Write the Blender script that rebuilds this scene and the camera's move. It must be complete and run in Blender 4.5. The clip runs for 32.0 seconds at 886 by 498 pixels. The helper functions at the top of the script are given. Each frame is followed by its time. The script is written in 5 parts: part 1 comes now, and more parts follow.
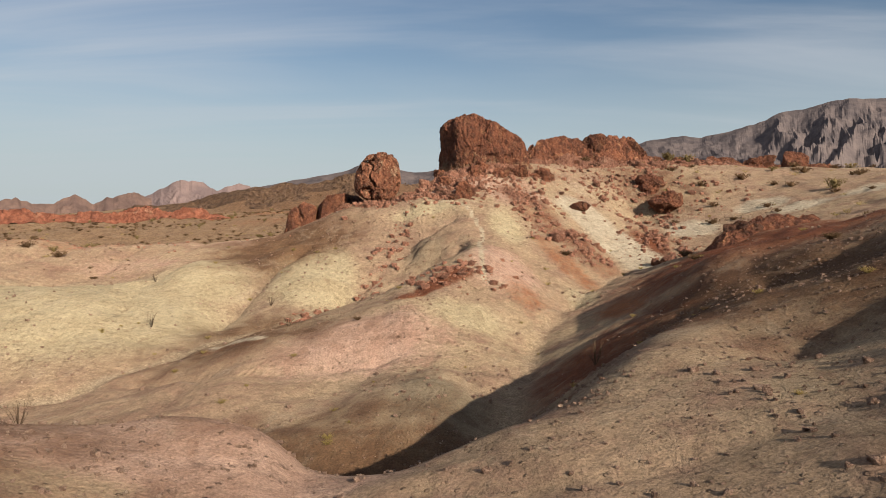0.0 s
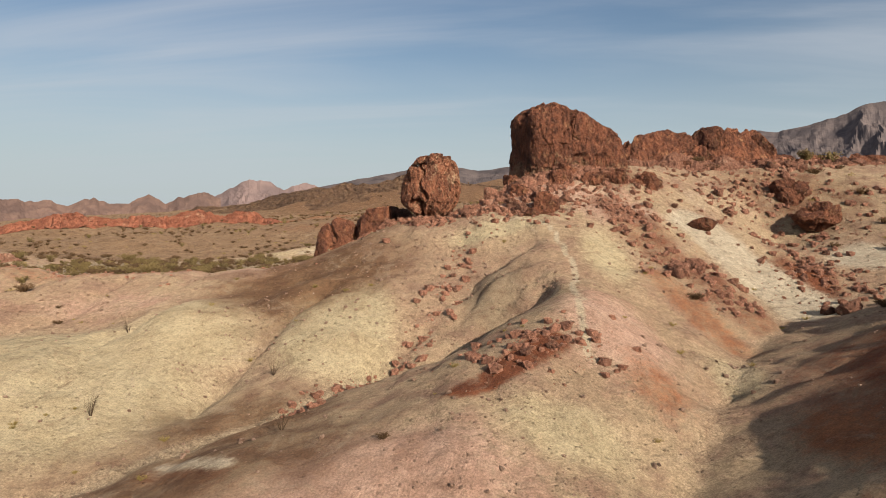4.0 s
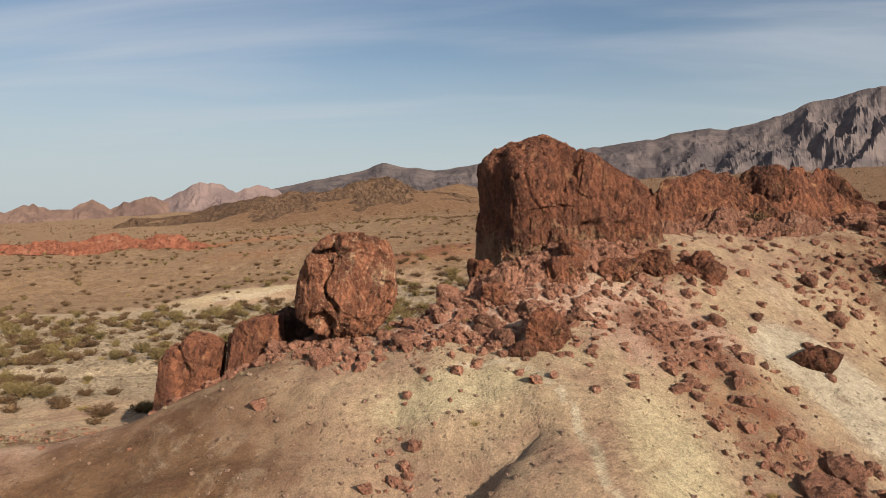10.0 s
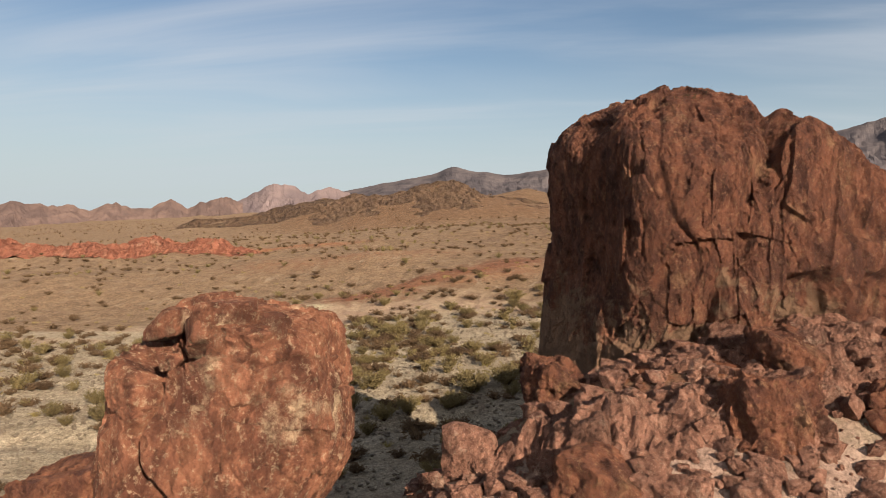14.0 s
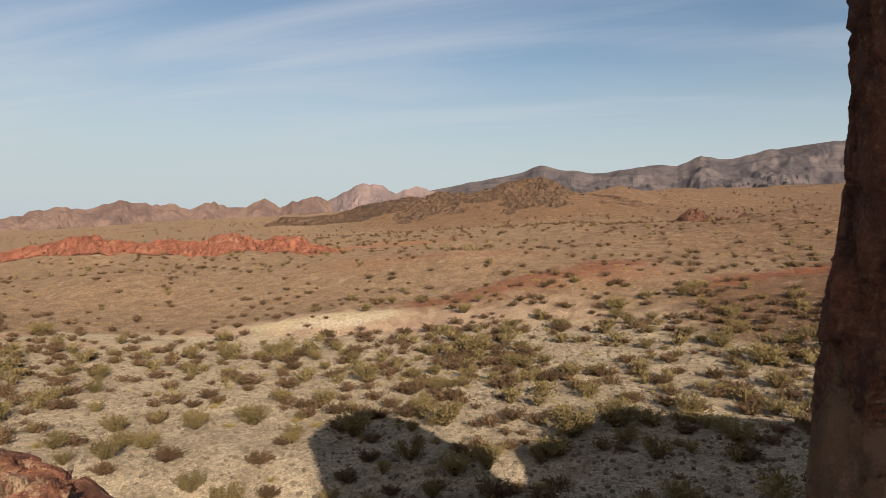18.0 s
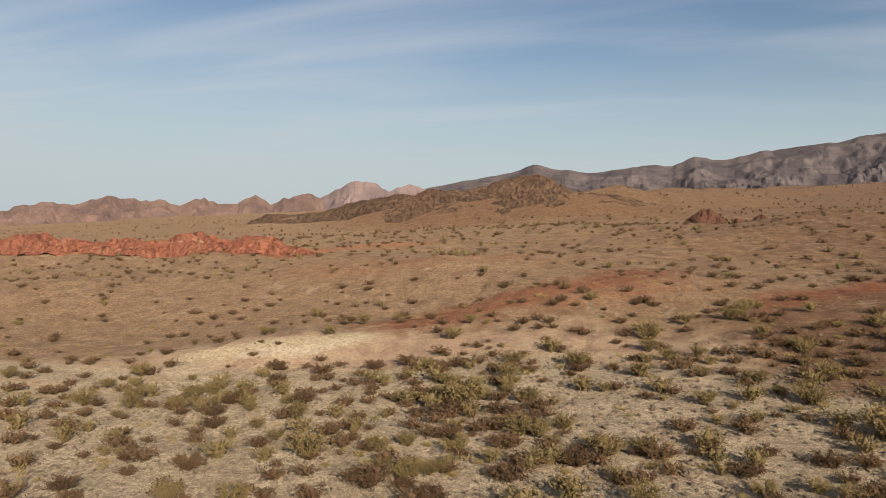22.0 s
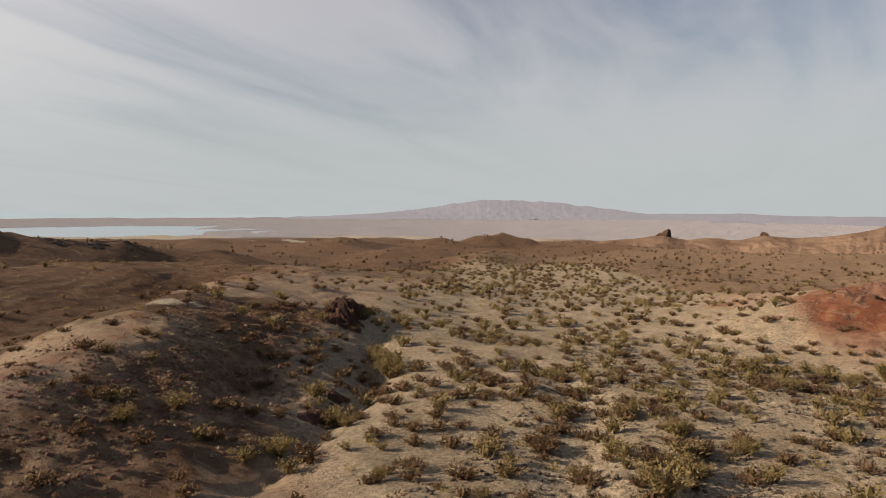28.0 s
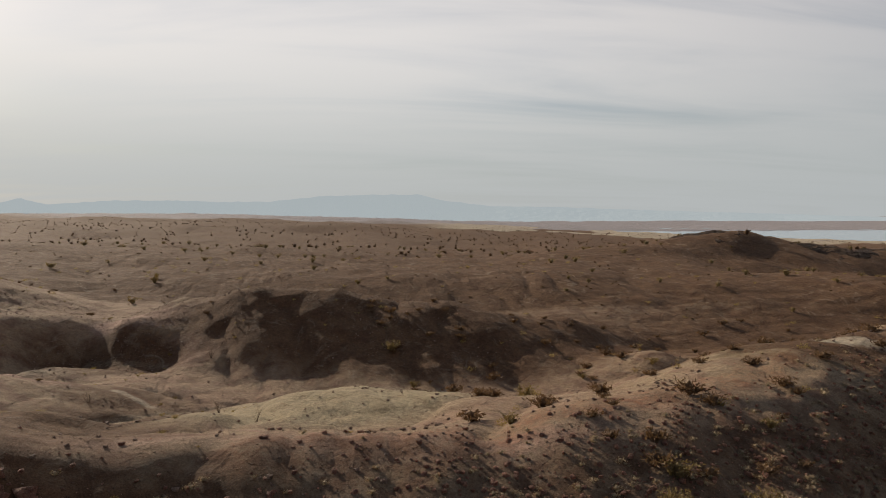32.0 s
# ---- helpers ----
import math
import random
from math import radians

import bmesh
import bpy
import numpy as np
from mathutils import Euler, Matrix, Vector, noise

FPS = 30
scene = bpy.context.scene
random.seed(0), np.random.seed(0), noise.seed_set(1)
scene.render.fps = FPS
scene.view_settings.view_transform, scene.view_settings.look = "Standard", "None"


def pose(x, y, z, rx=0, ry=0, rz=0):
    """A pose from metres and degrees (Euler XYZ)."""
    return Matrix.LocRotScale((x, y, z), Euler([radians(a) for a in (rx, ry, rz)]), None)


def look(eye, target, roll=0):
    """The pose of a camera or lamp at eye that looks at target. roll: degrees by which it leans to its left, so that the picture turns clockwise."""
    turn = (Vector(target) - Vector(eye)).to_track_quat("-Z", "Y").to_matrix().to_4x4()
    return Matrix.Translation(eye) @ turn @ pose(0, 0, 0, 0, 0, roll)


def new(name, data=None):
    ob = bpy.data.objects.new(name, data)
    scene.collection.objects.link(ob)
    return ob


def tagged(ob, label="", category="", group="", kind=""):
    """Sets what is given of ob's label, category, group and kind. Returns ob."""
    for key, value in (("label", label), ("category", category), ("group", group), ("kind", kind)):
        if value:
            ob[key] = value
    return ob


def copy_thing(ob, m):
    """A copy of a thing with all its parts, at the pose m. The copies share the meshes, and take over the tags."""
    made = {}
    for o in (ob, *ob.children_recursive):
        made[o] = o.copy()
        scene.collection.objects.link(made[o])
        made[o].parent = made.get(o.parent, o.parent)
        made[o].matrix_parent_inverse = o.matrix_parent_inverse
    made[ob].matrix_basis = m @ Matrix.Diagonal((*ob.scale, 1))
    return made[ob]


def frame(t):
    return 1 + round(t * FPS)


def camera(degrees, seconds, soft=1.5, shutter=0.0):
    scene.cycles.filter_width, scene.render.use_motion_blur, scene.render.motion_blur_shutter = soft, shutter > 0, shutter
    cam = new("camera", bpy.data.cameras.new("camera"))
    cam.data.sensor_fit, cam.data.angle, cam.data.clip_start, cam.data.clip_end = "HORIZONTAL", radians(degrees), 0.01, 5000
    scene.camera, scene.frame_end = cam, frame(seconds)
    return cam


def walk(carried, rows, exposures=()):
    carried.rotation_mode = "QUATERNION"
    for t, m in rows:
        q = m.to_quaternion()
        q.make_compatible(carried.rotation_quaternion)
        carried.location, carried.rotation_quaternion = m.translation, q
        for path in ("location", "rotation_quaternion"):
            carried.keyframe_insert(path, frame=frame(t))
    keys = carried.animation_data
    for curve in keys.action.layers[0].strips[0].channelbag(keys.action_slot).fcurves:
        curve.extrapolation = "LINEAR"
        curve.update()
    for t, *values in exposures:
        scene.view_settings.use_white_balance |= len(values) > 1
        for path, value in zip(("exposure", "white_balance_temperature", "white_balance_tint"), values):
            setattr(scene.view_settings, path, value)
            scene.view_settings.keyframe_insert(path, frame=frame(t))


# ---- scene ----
cam = camera(64.2, 32.0, soft=0.45)
PATH = [
    (0, pose(0.789, -1.201, 30.179, 87.25, -0.10, 0.86)),
    (0.5, pose(0.613, 0.364, 30.133, 87.22, -0.10, 0.80)),
    (1, pose(0.423, 1.991, 30.160, 87.19, -0.10, 2.01)),
    (1.5, pose(0.402, 3.822, 30.182, 87.16, -0.20, 6.12)),
    (2, pose(0.352, 5.666, 30.199, 87.19, -0.20, 6.12)),
    (2.5, pose(0.187, 7.662, 30.268, 87.16, -0.20, 6.09)),
    (3, pose(0.067, 9.707, 30.567, 87.10, -0.00, 6.06)),
    (3.5, pose(-0.032, 11.907, 31.049, 87.10, 0.00, 6.04)),
    (5.5, pose(-0.221, 19.424, 34.171, 87.02, 0.10, 5.72)),
    (6, pose(-0.304, 21.030, 34.929, 87.02, 0.10, 5.66)),
    (6.5, pose(-0.421, 22.641, 35.681, 87.08, 0.00, 4.31)),
    (7, pose(-0.530, 24.267, 36.302, 87.05, 0.10, 4.05)),
    (7.5, pose(-0.630, 25.832, 36.495, 87.05, 0.50, 2.27)),
    (8, pose(-0.750, 27.425, 36.518, 86.99, 0.70, 0.23)),
    (8.5, pose(-0.838, 29.198, 36.507, 87.02, 0.80, 0.29)),
    (9, pose(-0.850, 31.065, 36.546, 87.02, 0.80, 1.41)),
    (9.5, pose(-0.855, 33.059, 36.628, 86.99, 0.90, 1.46)),
    (10, pose(-0.830, 35.131, 36.724, 86.99, 0.80, 2.50)),
    (10.5, pose(-0.810, 37.255, 36.822, 87.08, 0.80, 2.70)),
    (11, pose(-0.762, 39.505, 36.923, 87.11, 0.60, 3.42)),
    (11.5, pose(-0.736, 41.795, 37.039, 87.16, 0.50, 4.42)),
    (12, pose(-0.705, 44.094, 37.142, 87.22, 0.40, 4.77)),
    (12.5, pose(-0.682, 46.439, 37.212, 87.22, 0.40, 7.16)),
    (13, pose(-0.663, 48.681, 37.295, 87.25, 0.20, 7.39)),
    (13.5, pose(-0.684, 50.986, 37.349, 87.33, 0.10, 7.59)),
    (14, pose(-0.726, 53.254, 37.314, 87.36, -0.20, 8.11)),
    (14.5, pose(-0.901, 55.442, 37.206, 87.45, -0.40, 9.42)),
    (15, pose(-1.095, 57.309, 37.114, 87.42, -0.30, 11.46)),
    (15.5, pose(-1.294, 58.611, 37.130, 87.39, -0.40, 12.93)),
    (17.5, pose(-2.117, 62.562, 36.897, 87.31, -0.20, 15.15)),
    (18, pose(-2.501, 63.860, 36.831, 87.28, -0.30, 15.12)),
    (18.5, pose(-2.832, 65.406, 36.819, 87.25, -0.30, 15.12)),
    (19, pose(-3.276, 67.095, 36.807, 87.25, -0.40, 15.06)),
    (19.5, pose(-3.738, 69.077, 36.825, 87.19, -0.50, 15.00)),
    (20, pose(-4.177, 71.088, 36.814, 87.16, -0.50, 14.91)),
    (20.5, pose(-4.626, 73.161, 36.848, 87.16, -0.60, 14.82)),
    (21, pose(-5.039, 75.237, 36.856, 87.13, -0.70, 14.77)),
    (21.5, pose(-5.467, 77.423, 36.877, 87.16, -0.80, 14.70)),
    (22, pose(-5.884, 79.435, 36.965, 87.16, -0.80, 14.58)),
    (22.5, pose(-6.175, 80.870, 36.929, 87.22, -0.80, 14.52)),
    (23, pose(-6.525, 81.949, 36.914, 87.16, -0.80, 16.49)),
    (23.5, pose(-6.735, 83.044, 36.823, 87.05, -0.90, 25.67)),
    (24, pose(-7.011, 84.309, 36.760, 86.87, -1.00, 34.72)),
    (24.5, pose(-7.449, 85.640, 36.786, 86.73, -1.00, 41.59)),
    (26.5, pose(-8.570, 89.635, 36.593, 86.50, -0.26, 81.67)),
    (27, pose(-9.331, 90.934, 36.505, 86.53, -0.27, 92.72)),
    (27.5, pose(-10.673, 91.945, 36.412, 86.50, -0.25, 102.90)),
    (28, pose(-12.419, 92.625, 36.325, 86.51, -0.19, 112.79)),
    (28.5, pose(-14.177, 93.004, 36.292, 86.54, -0.14, 122.59)),
    (29, pose(-16.129, 92.879, 36.332, 86.52, -0.06, 130.63)),
    (29.5, pose(-17.839, 92.812, 36.424, 86.55, -0.03, 136.08)),
    (30, pose(-19.606, 92.343, 36.506, 86.58, 0.07, 141.09)),
    (30.5, pose(-21.346, 91.638, 36.558, 86.60, 0.22, 146.18)),
    (31, pose(-22.867, 90.653, 36.609, 86.64, 0.35, 151.23)),
    (31.5, pose(-24.289, 89.596, 36.647, 86.73, 0.37, 160.34)),
    (32, pose(-25.791, 88.453, 36.622, 86.84, 0.41, 171.97)),
]
walk(cam, PATH, [(0, 0.62, 6500, 10), (10, 0.67, 6500, 10), (15, 0.8, 6500, 10), (19, 0.72, 6500, 10), (24.5, 0.62, 6550, 11), (27, 0.56, 6850, 13), (29, 0.58, 6950, 14), (32, 0.36, 6900, 13)])

# ---- light ----
SUN_YAW, SUN_UP = 214.5, 23.4          # degrees left of straight ahead, and above the horizon
world = bpy.data.worlds.new("sky")
scene.world = world
world.use_nodes = True


def build_sky():
    nt = world.node_tree
    nt.nodes.clear()
    N, L = nt.nodes.new, nt.links.new
    out, bg = N("ShaderNodeOutputWorld"), N("ShaderNodeBackground")
    sky = N("ShaderNodeTexSky")
    sky.sky_type, sky.sun_disc = "NISHITA", False
    sky.sun_elevation, sky.sun_rotation = radians(SUN_UP), radians(-SUN_YAW)
    sky.air_density, sky.dust_density, sky.ozone_density = 1.0, 0.7, 2.2
    bg.inputs["Strength"].default_value = 0.052
    tc, sep = N("ShaderNodeTexCoord"), N("ShaderNodeSeparateXYZ")
    L(tc.outputs["Generated"], sep.inputs[0])
    # thin cirrus on a flat layer high above: direction divided by its height
    up = N("ShaderNodeMath"); up.operation = "MAXIMUM"; up.inputs[1].default_value = 0.0
    L(sep.outputs["Z"], up.inputs[0])
    add = N("ShaderNodeMath"); add.operation = "ADD"; add.inputs[1].default_value = 0.10
    L(up.outputs[0], add.inputs[0])
    div = N("ShaderNodeVectorMath"); div.operation = "DIVIDE"
    comb = N("ShaderNodeCombineXYZ")
    for k in range(3):
        L(add.outputs[0], comb.inputs[k])
    L(tc.outputs["Generated"], div.inputs[0]); L(comb.outputs[0], div.inputs[1])
    mp = N("ShaderNodeMapping")
    mp.inputs["Rotation"].default_value = (0, 0, radians(-28)); mp.inputs["Scale"].default_value = (0.42, 1.5, 1.0)
    L(div.outputs[0], mp.inputs[0])
    n1 = N("ShaderNodeTexNoise")
    n1.inputs["Scale"].default_value, n1.inputs["Detail"].default_value = 0.9, 7.0
    n1.inputs["Roughness"].default_value, n1.inputs["Distortion"].default_value = 0.52, 0.5
    L(mp.outputs[0], n1.inputs["Vector"])
    n2 = N("ShaderNodeTexNoise")
    n2.inputs["Scale"].default_value, n2.inputs["Detail"].default_value = 0.22, 3.0
    L(div.outputs[0], n2.inputs["Vector"])
    # the veil thickens towards the sun's side and the west
    west = N("ShaderNodeVectorMath"); west.operation = "DOT_PRODUCT"
    west.inputs[1].default_value = (-0.62, -0.78, 0.0)
    L(tc.outputs["Generated"], west.inputs[0])
    wr = N("ShaderNodeMapRange")
    wr.inputs["From Min"].default_value, wr.inputs["From Max"].default_value = -0.75, 0.75
    wr.inputs["To Min"].default_value, wr.inputs["To Max"].default_value = -0.14, 0.24
    L(west.outputs["Value"], wr.inputs["Value"])
    s1 = N("ShaderNodeMath"); s1.operation = "ADD"
    L(n1.outputs["Fac"], s1.inputs[0]); L(wr.outputs[0], s1.inputs[1])
    s2 = N("ShaderNodeMath"); s2.operation = "MULTIPLY_ADD"; s2.inputs[1].default_value = 0.5
    L(n2.outputs["Fac"], s2.inputs[0]); L(s1.outputs[0], s2.inputs[2])
    cr = N("ShaderNodeMapRange"); cr.interpolation_type = "SMOOTHSTEP"
    cr.inputs["From Min"].default_value, cr.inputs["From Max"].default_value = 0.54, 1.1
    cr.inputs["To Max"].default_value = 0.75
    L(s2.outputs[0], cr.inputs["Value"])
    mix = N("ShaderNodeMix"); mix.data_type = "RGBA"
    L(cr.outputs[0], mix.inputs["Factor"]); L(sky.outputs[0], mix.inputs["A"])
    # clouds glare brighter on the sun's side
    glare = N("ShaderNodeMix"); glare.data_type = "RGBA"
    side = N("ShaderNodeVectorMath"); side.operation = "DOT_PRODUCT"
    q = radians(SUN_YAW - 12)
    side.inputs[1].default_value = (-math.sin(q), math.cos(q), 0.15)
    L(tc.outputs["Generated"], side.inputs[0])
    gr = N("ShaderNodeMapRange"); gr.interpolation_type = "SMOOTHSTEP"
    gr.inputs["From Min"].default_value, gr.inputs["From Max"].default_value = 0.15, 1.0
    L(side.outputs["Value"], gr.inputs["Value"]); L(gr.outputs[0], glare.inputs["Factor"])
    glare.inputs["A"].default_value, glare.inputs["B"].default_value = (7.5, 7.7, 8.2, 1), (13.4, 13.2, 12.8, 1)
    L(glare.outputs["Result"], mix.inputs["B"])
    # pale haze low over the horizon
    low = N("ShaderNodeMapRange"); low.interpolation_type = "SMOOTHERSTEP"
    low.inputs["From Min"].default_value, low.inputs["From Max"].default_value = 0.30, -0.02
    low.inputs["To Max"].default_value = 0.9
    L(sep.outputs["Z"], low.inputs["Value"])
    veil = N("ShaderNodeMix"); veil.data_type = "RGBA"
    L(low.outputs[0], veil.inputs["Factor"]); L(mix.outputs["Result"], veil.inputs["A"])
    veil.inputs["B"].default_value = (6.1, 6.9, 7.3, 1)
    L(veil.outputs["Result"], bg.inputs["Color"])
    L(bg.outputs[0], out.inputs[0])


build_sky()
sun = new("sun", bpy.data.lights.new("sun", "SUN"))
sun.data.energy, sun.data.angle, sun.data.color = 5.0, radians(0.6), (1.0, 0.875, 0.71)
a, e = radians(SUN_YAW), radians(SUN_UP)
sun.matrix_world = look((0, 0, 200), (math.sin(a) * math.cos(e), -math.cos(a) * math.cos(e), 200 - math.sin(e)))


# ---- arithmetic for land and rock ----
def lattice(ix, iy, iz, seed):
    h = (ix.astype(np.int64) * 374761393 + iy.astype(np.int64) * 668265263 + iz.astype(np.int64) * 2147483647 + seed * 974634777) & 0xFFFFFFFF
    h = ((h ^ (h >> 13)) * 1274126177) & 0xFFFFFFFF
    h = ((h ^ (h >> 16)) * 2246822519) & 0xFFFFFFFF
    return ((h ^ (h >> 15)) & 0xFFFFFF) / 0x7FFFFF - 1.0


def noise3(x, y, z, seed=0):
    """Smooth noise, about -1 to 1."""
    x, y, z = np.broadcast_arrays(np.asarray(x, float), np.asarray(y, float), np.asarray(z, float))
    x0, y0, z0 = np.floor(x), np.floor(y), np.floor(z)
    u, v, w = x - x0, y - y0, z - z0
    u, v, w = (k * k * k * (k * (k * 6 - 15) + 10) for k in (u, v, w))
    ix, iy, iz = x0.astype(np.int64), y0.astype(np.int64), z0.astype(np.int64)
    total = 0
    for a_, fa in ((0, 1 - u), (1, u)):
        for b_, fb in ((0, 1 - v), (1, v)):
            for c_, fc in ((0, 1 - w), (1, w)):
                total = total + fa * fb * fc * lattice(ix + a_, iy + b_, iz + c_, seed)
    return total


def facet3(x, y, z, seed=0):
    """Noise of tilted flat chips that break off along sharp edges, about -1 to 1."""
    x0, y0, z0 = np.floor(x - 0.5), np.floor(y - 0.5), np.floor(z - 0.5)
    best, out = np.full(np.shape(x), 1e9), np.zeros(np.shape(x))
    for k in range(8):
        ix, iy, iz = ((q + o).astype(np.int64) for q, o in ((x0, k & 1), (y0, k >> 1 & 1), (z0, k >> 2)))
        rx, ry, rz = (lattice(ix, iy, iz, seed + q) for q in (1, 2, 3))
        dx, dy, dz = x - ix - 0.5 - 0.42 * rx, y - iy - 0.5 - 0.42 * ry, z - iz - 0.5 - 0.42 * rz
        d = dx * dx + dy * dy + dz * dz
        v = 0.45 * lattice(ix, iy, iz, seed + 4) + 1.1 * (dx * ry + dy * rz + dz * rx)
        near = d < best
        best, out = np.where(near, d, best), np.where(near, v, out)
    return out


def noise2(x, y, seed=0):
    x, y = np.broadcast_arrays(np.asarray(x, float), np.asarray(y, float))
    x0, y0 = np.floor(x), np.floor(y)
    u, v = x - x0, y - y0
    u, v = u * u * (3 - 2 * u), v * v * (3 - 2 * v)
    ix, iy = x0.astype(np.int64), y0.astype(np.int64)
    o = np.zeros_like(ix)
    return ((1 - u) * (1 - v) * lattice(ix, iy, o, seed) + u * (1 - v) * lattice(ix + 1, iy, o, seed)
            + (1 - u) * v * lattice(ix, iy + 1, o, seed) + u * v * lattice(ix + 1, iy + 1, o, seed))


def fbm2(x, y, octaves=4, seed=0, gain=0.5):
    total, amp = 0, 1.0
    for k in range(octaves):
        total = total + amp * noise2(x * 2 ** k + 17.3 * k, y * 2 ** k - 9.1 * k, seed + k)
        amp *= gain
    return total


def step(a_, b_, v):
    t_ = np.clip((v - a_) / (b_ - a_), 0, 1)
    return t_ * t_ * (3 - 2 * t_)


def along(line, x, y):
    """Distance from a polyline of (x, y), and how far along it the nearest place lies, 0 to 1."""
    best, where = np.full(np.shape(x), 1e9), np.zeros(np.shape(x))
    n_ = len(line) - 1
    for k in range(n_):
        (ax, ay), (bx, by) = line[k][:2], line[k + 1][:2]
        dx, dy = bx - ax, by - ay
        t_ = np.clip(((x - ax) * dx + (y - ay) * dy) / (dx * dx + dy * dy), 0, 1)
        d_ = np.hypot(x - ax - t_ * dx, y - ay - t_ * dy)
        near = d_ < best
        best, where = np.where(near, d_, best), np.where(near, (k + t_) / n_, where)
    return best, where


# ---- the lie of the land: crests, gullies and flats, each a short line of x, y, height ----
TRAIL_SPUR = [(1.7, 58.9, 31.3), (2.2, 54.4, 29.9), (2.6, 48.2, 28.4), (2.5, 44, 28.0), (1.5, 42, 27.0), (0.6, 38.5, 25.9), (-2, 34.2, 25.0), (-0.2, 27, 23.6), (0, 23.2, 23.3)]
SPUR_EAST = [(6.1, 57.4, 29.7), (5.5, 50, 27.6), (5.5, 45, 26.7), (4, 40, 25.8), (10.3, 56.4, 28.3), (8.8, 59.3, 30.7), (4.7, 57.8, 30.3)]
EAST_GULLY = [(13.3, 55.7, 27.3), (14.1, 52.2, 26.5), (10.7, 48, 25.5), (7.8, 41.6, 24.9), (5.2, 35.5, 23.8), (4, 30, 23.3), (2.8, 24, 22.9), (0.8, 19, 22.6), (-1.2, 16.8, 22.4), (-4.5, 18.6, 22.3), (-9, 20, 22.2)]
EAST_HILL = [(1.9, 12.8, 26.1), (4.1, 11.9, 26.3), (5.6, 14.0, 26.8), (5.9, 16, 27.1), (8.6, 15, 27.1), (9.0, 18, 27.7), (6.8, 18.6, 27.0), (5.3, 19.8, 25.8), (9.3, 20.2, 27.7), (12.8, 22.8, 28.4), (12.5, 32, 28.0), (16, 38, 28.4), (19.1, 44.3, 28.9), (24.1, 44, 29.6), (23, 36, 30.3), (21, 26, 31.5), (18.3, 17.8, 31.6), (14.5, 9.5, 30.4), (12, 3, 29.2), (26, 30, 32.6), (30, 38, 31.6), (2, 5, 25.5), (7, 3, 27.2), (11, 15, 28.3)]
EAST_HILL_FOOT = [(17.5, 50, 27.2), (20.4, 56, 27.4), (12.5, 44, 26.2), (9.5, 35, 25.6), (6.8, 28, 24.8), (3.4, 20.5, 24.0)]
PALE_SLOPE = [(11.2, 55.7, 28.3), (12, 62.2, 30.8), (10.8, 62.5, 31.2), (7, 63.4, 32.5), (16.7, 62.7, 29.6), (15.9, 68.4, 32.6), (14.1, 72.4, 35.0), (19.5, 74.5, 35.4)]
EAST_BOWL = [(18.7, 66, 29.8), (21.9, 63.8, 30.0), (21.7, 58.8, 28.6), (20.5, 68.5, 32.4), (25, 66, 31.2), (29, 72, 34.2), (33.5, 86.6, 36.0), (28, 58, 30.2), (36, 62, 33), (40, 52, 33.0)]
SUMMIT = [(3.4, 60.5, 31.6), (-0.4, 61.8, 31.7), (-2, 60.3, 31.4), (1.3, 63.5, 33.0), (2.3, 65.4, 34.3), (0.8, 66.4, 34.4), (-0.6, 66.2, 33.9), (6, 66, 34.2), (9, 70, 35.3), (4, 71, 35), (1, 74, 33), (10, 76, 35.6), (16, 79, 36.4), (22, 80, 36.4)]
SUMMIT_BACK = [(-4, 68, 31.2), (-2.6, 72, 30.0), (-3, 78, 27), (-5, 84, 25.8), (4, 80, 31), (4, 88, 27), (12, 86, 32), (14, 95, 28.5), (24, 92, 33.5), (28, 105, 30)]
BOULDER_RIDGE = [(-6.5, 62.5, 31.2), (-7.6, 64.7, 31.4), (-9.5, 66.5, 30.6), (-12.8, 66, 29.0), (-15, 62.4, 28.3), (-15, 66.8, 27.1), (-18, 61.4, 27.9), (-18, 66, 26.4), (-23, 60.8, 27.7), (-23, 65, 26.2), (-27.9, 62.8, 27.0), (-31, 60.7, 27.5), (-35.6, 60.3, 27.9), (-42, 58.4, 28.1), (-50, 54.4, 28.7), (-58, 48, 28.7), (-64, 42.5, 28.2), (-78, 36, 27.6), (-96, 25.6, 27)]
RIDGE_NORTH = [(-12, 71, 27.2), (-18, 71.5, 25.4), (-25, 69.5, 25.2), (-31, 65.5, 26.3), (-37, 65.9, 25.9), (-41, 71.2, 24.4), (-49, 63.7, 24.4), (-40.4, 65.8, 25.9), (-48.8, 69.2, 24.1), (-62.9, 59.8, 25.0), (-64.5, 51.3, 26.7), (-69.8, 55.4, 25.8), (-61, 64.4, 23.8), (-84, 44, 25)]
SIDE_WASH = [(-11, 98, 25.1), (-2, 104, 25.7), (6.3, 116, 26.6), (-11.2, 114, 25.5), (-24.2, 101, 24.7), (-29, 115.6, 24.4), (-38.8, 97.2, 24.4), (-43.7, 83.7, 24.3), (-45, 89.4, 24.8), (-61.6, 87.2, 24.0), (-61.8, 104.2, 23.9), (-66.3, 80, 23.3), (-50, 120, 23.9), (-76, 72, 22.9), (-40, 128, 24.0), (18, 118, 27.8), (-64, 128, 23.4), (-74, 93.5, 22.9)]
HOLLOW = [(0.1, 51.4, 28.7), (-2.1, 50.9, 27.4), (-0.5, 50.0, 27.0), (-2.8, 50.2, 26.5), (-3.9, 56.8, 29.0), (-3.8, 58.9, 30.1), (-2.6, 54.3, 28.2)]
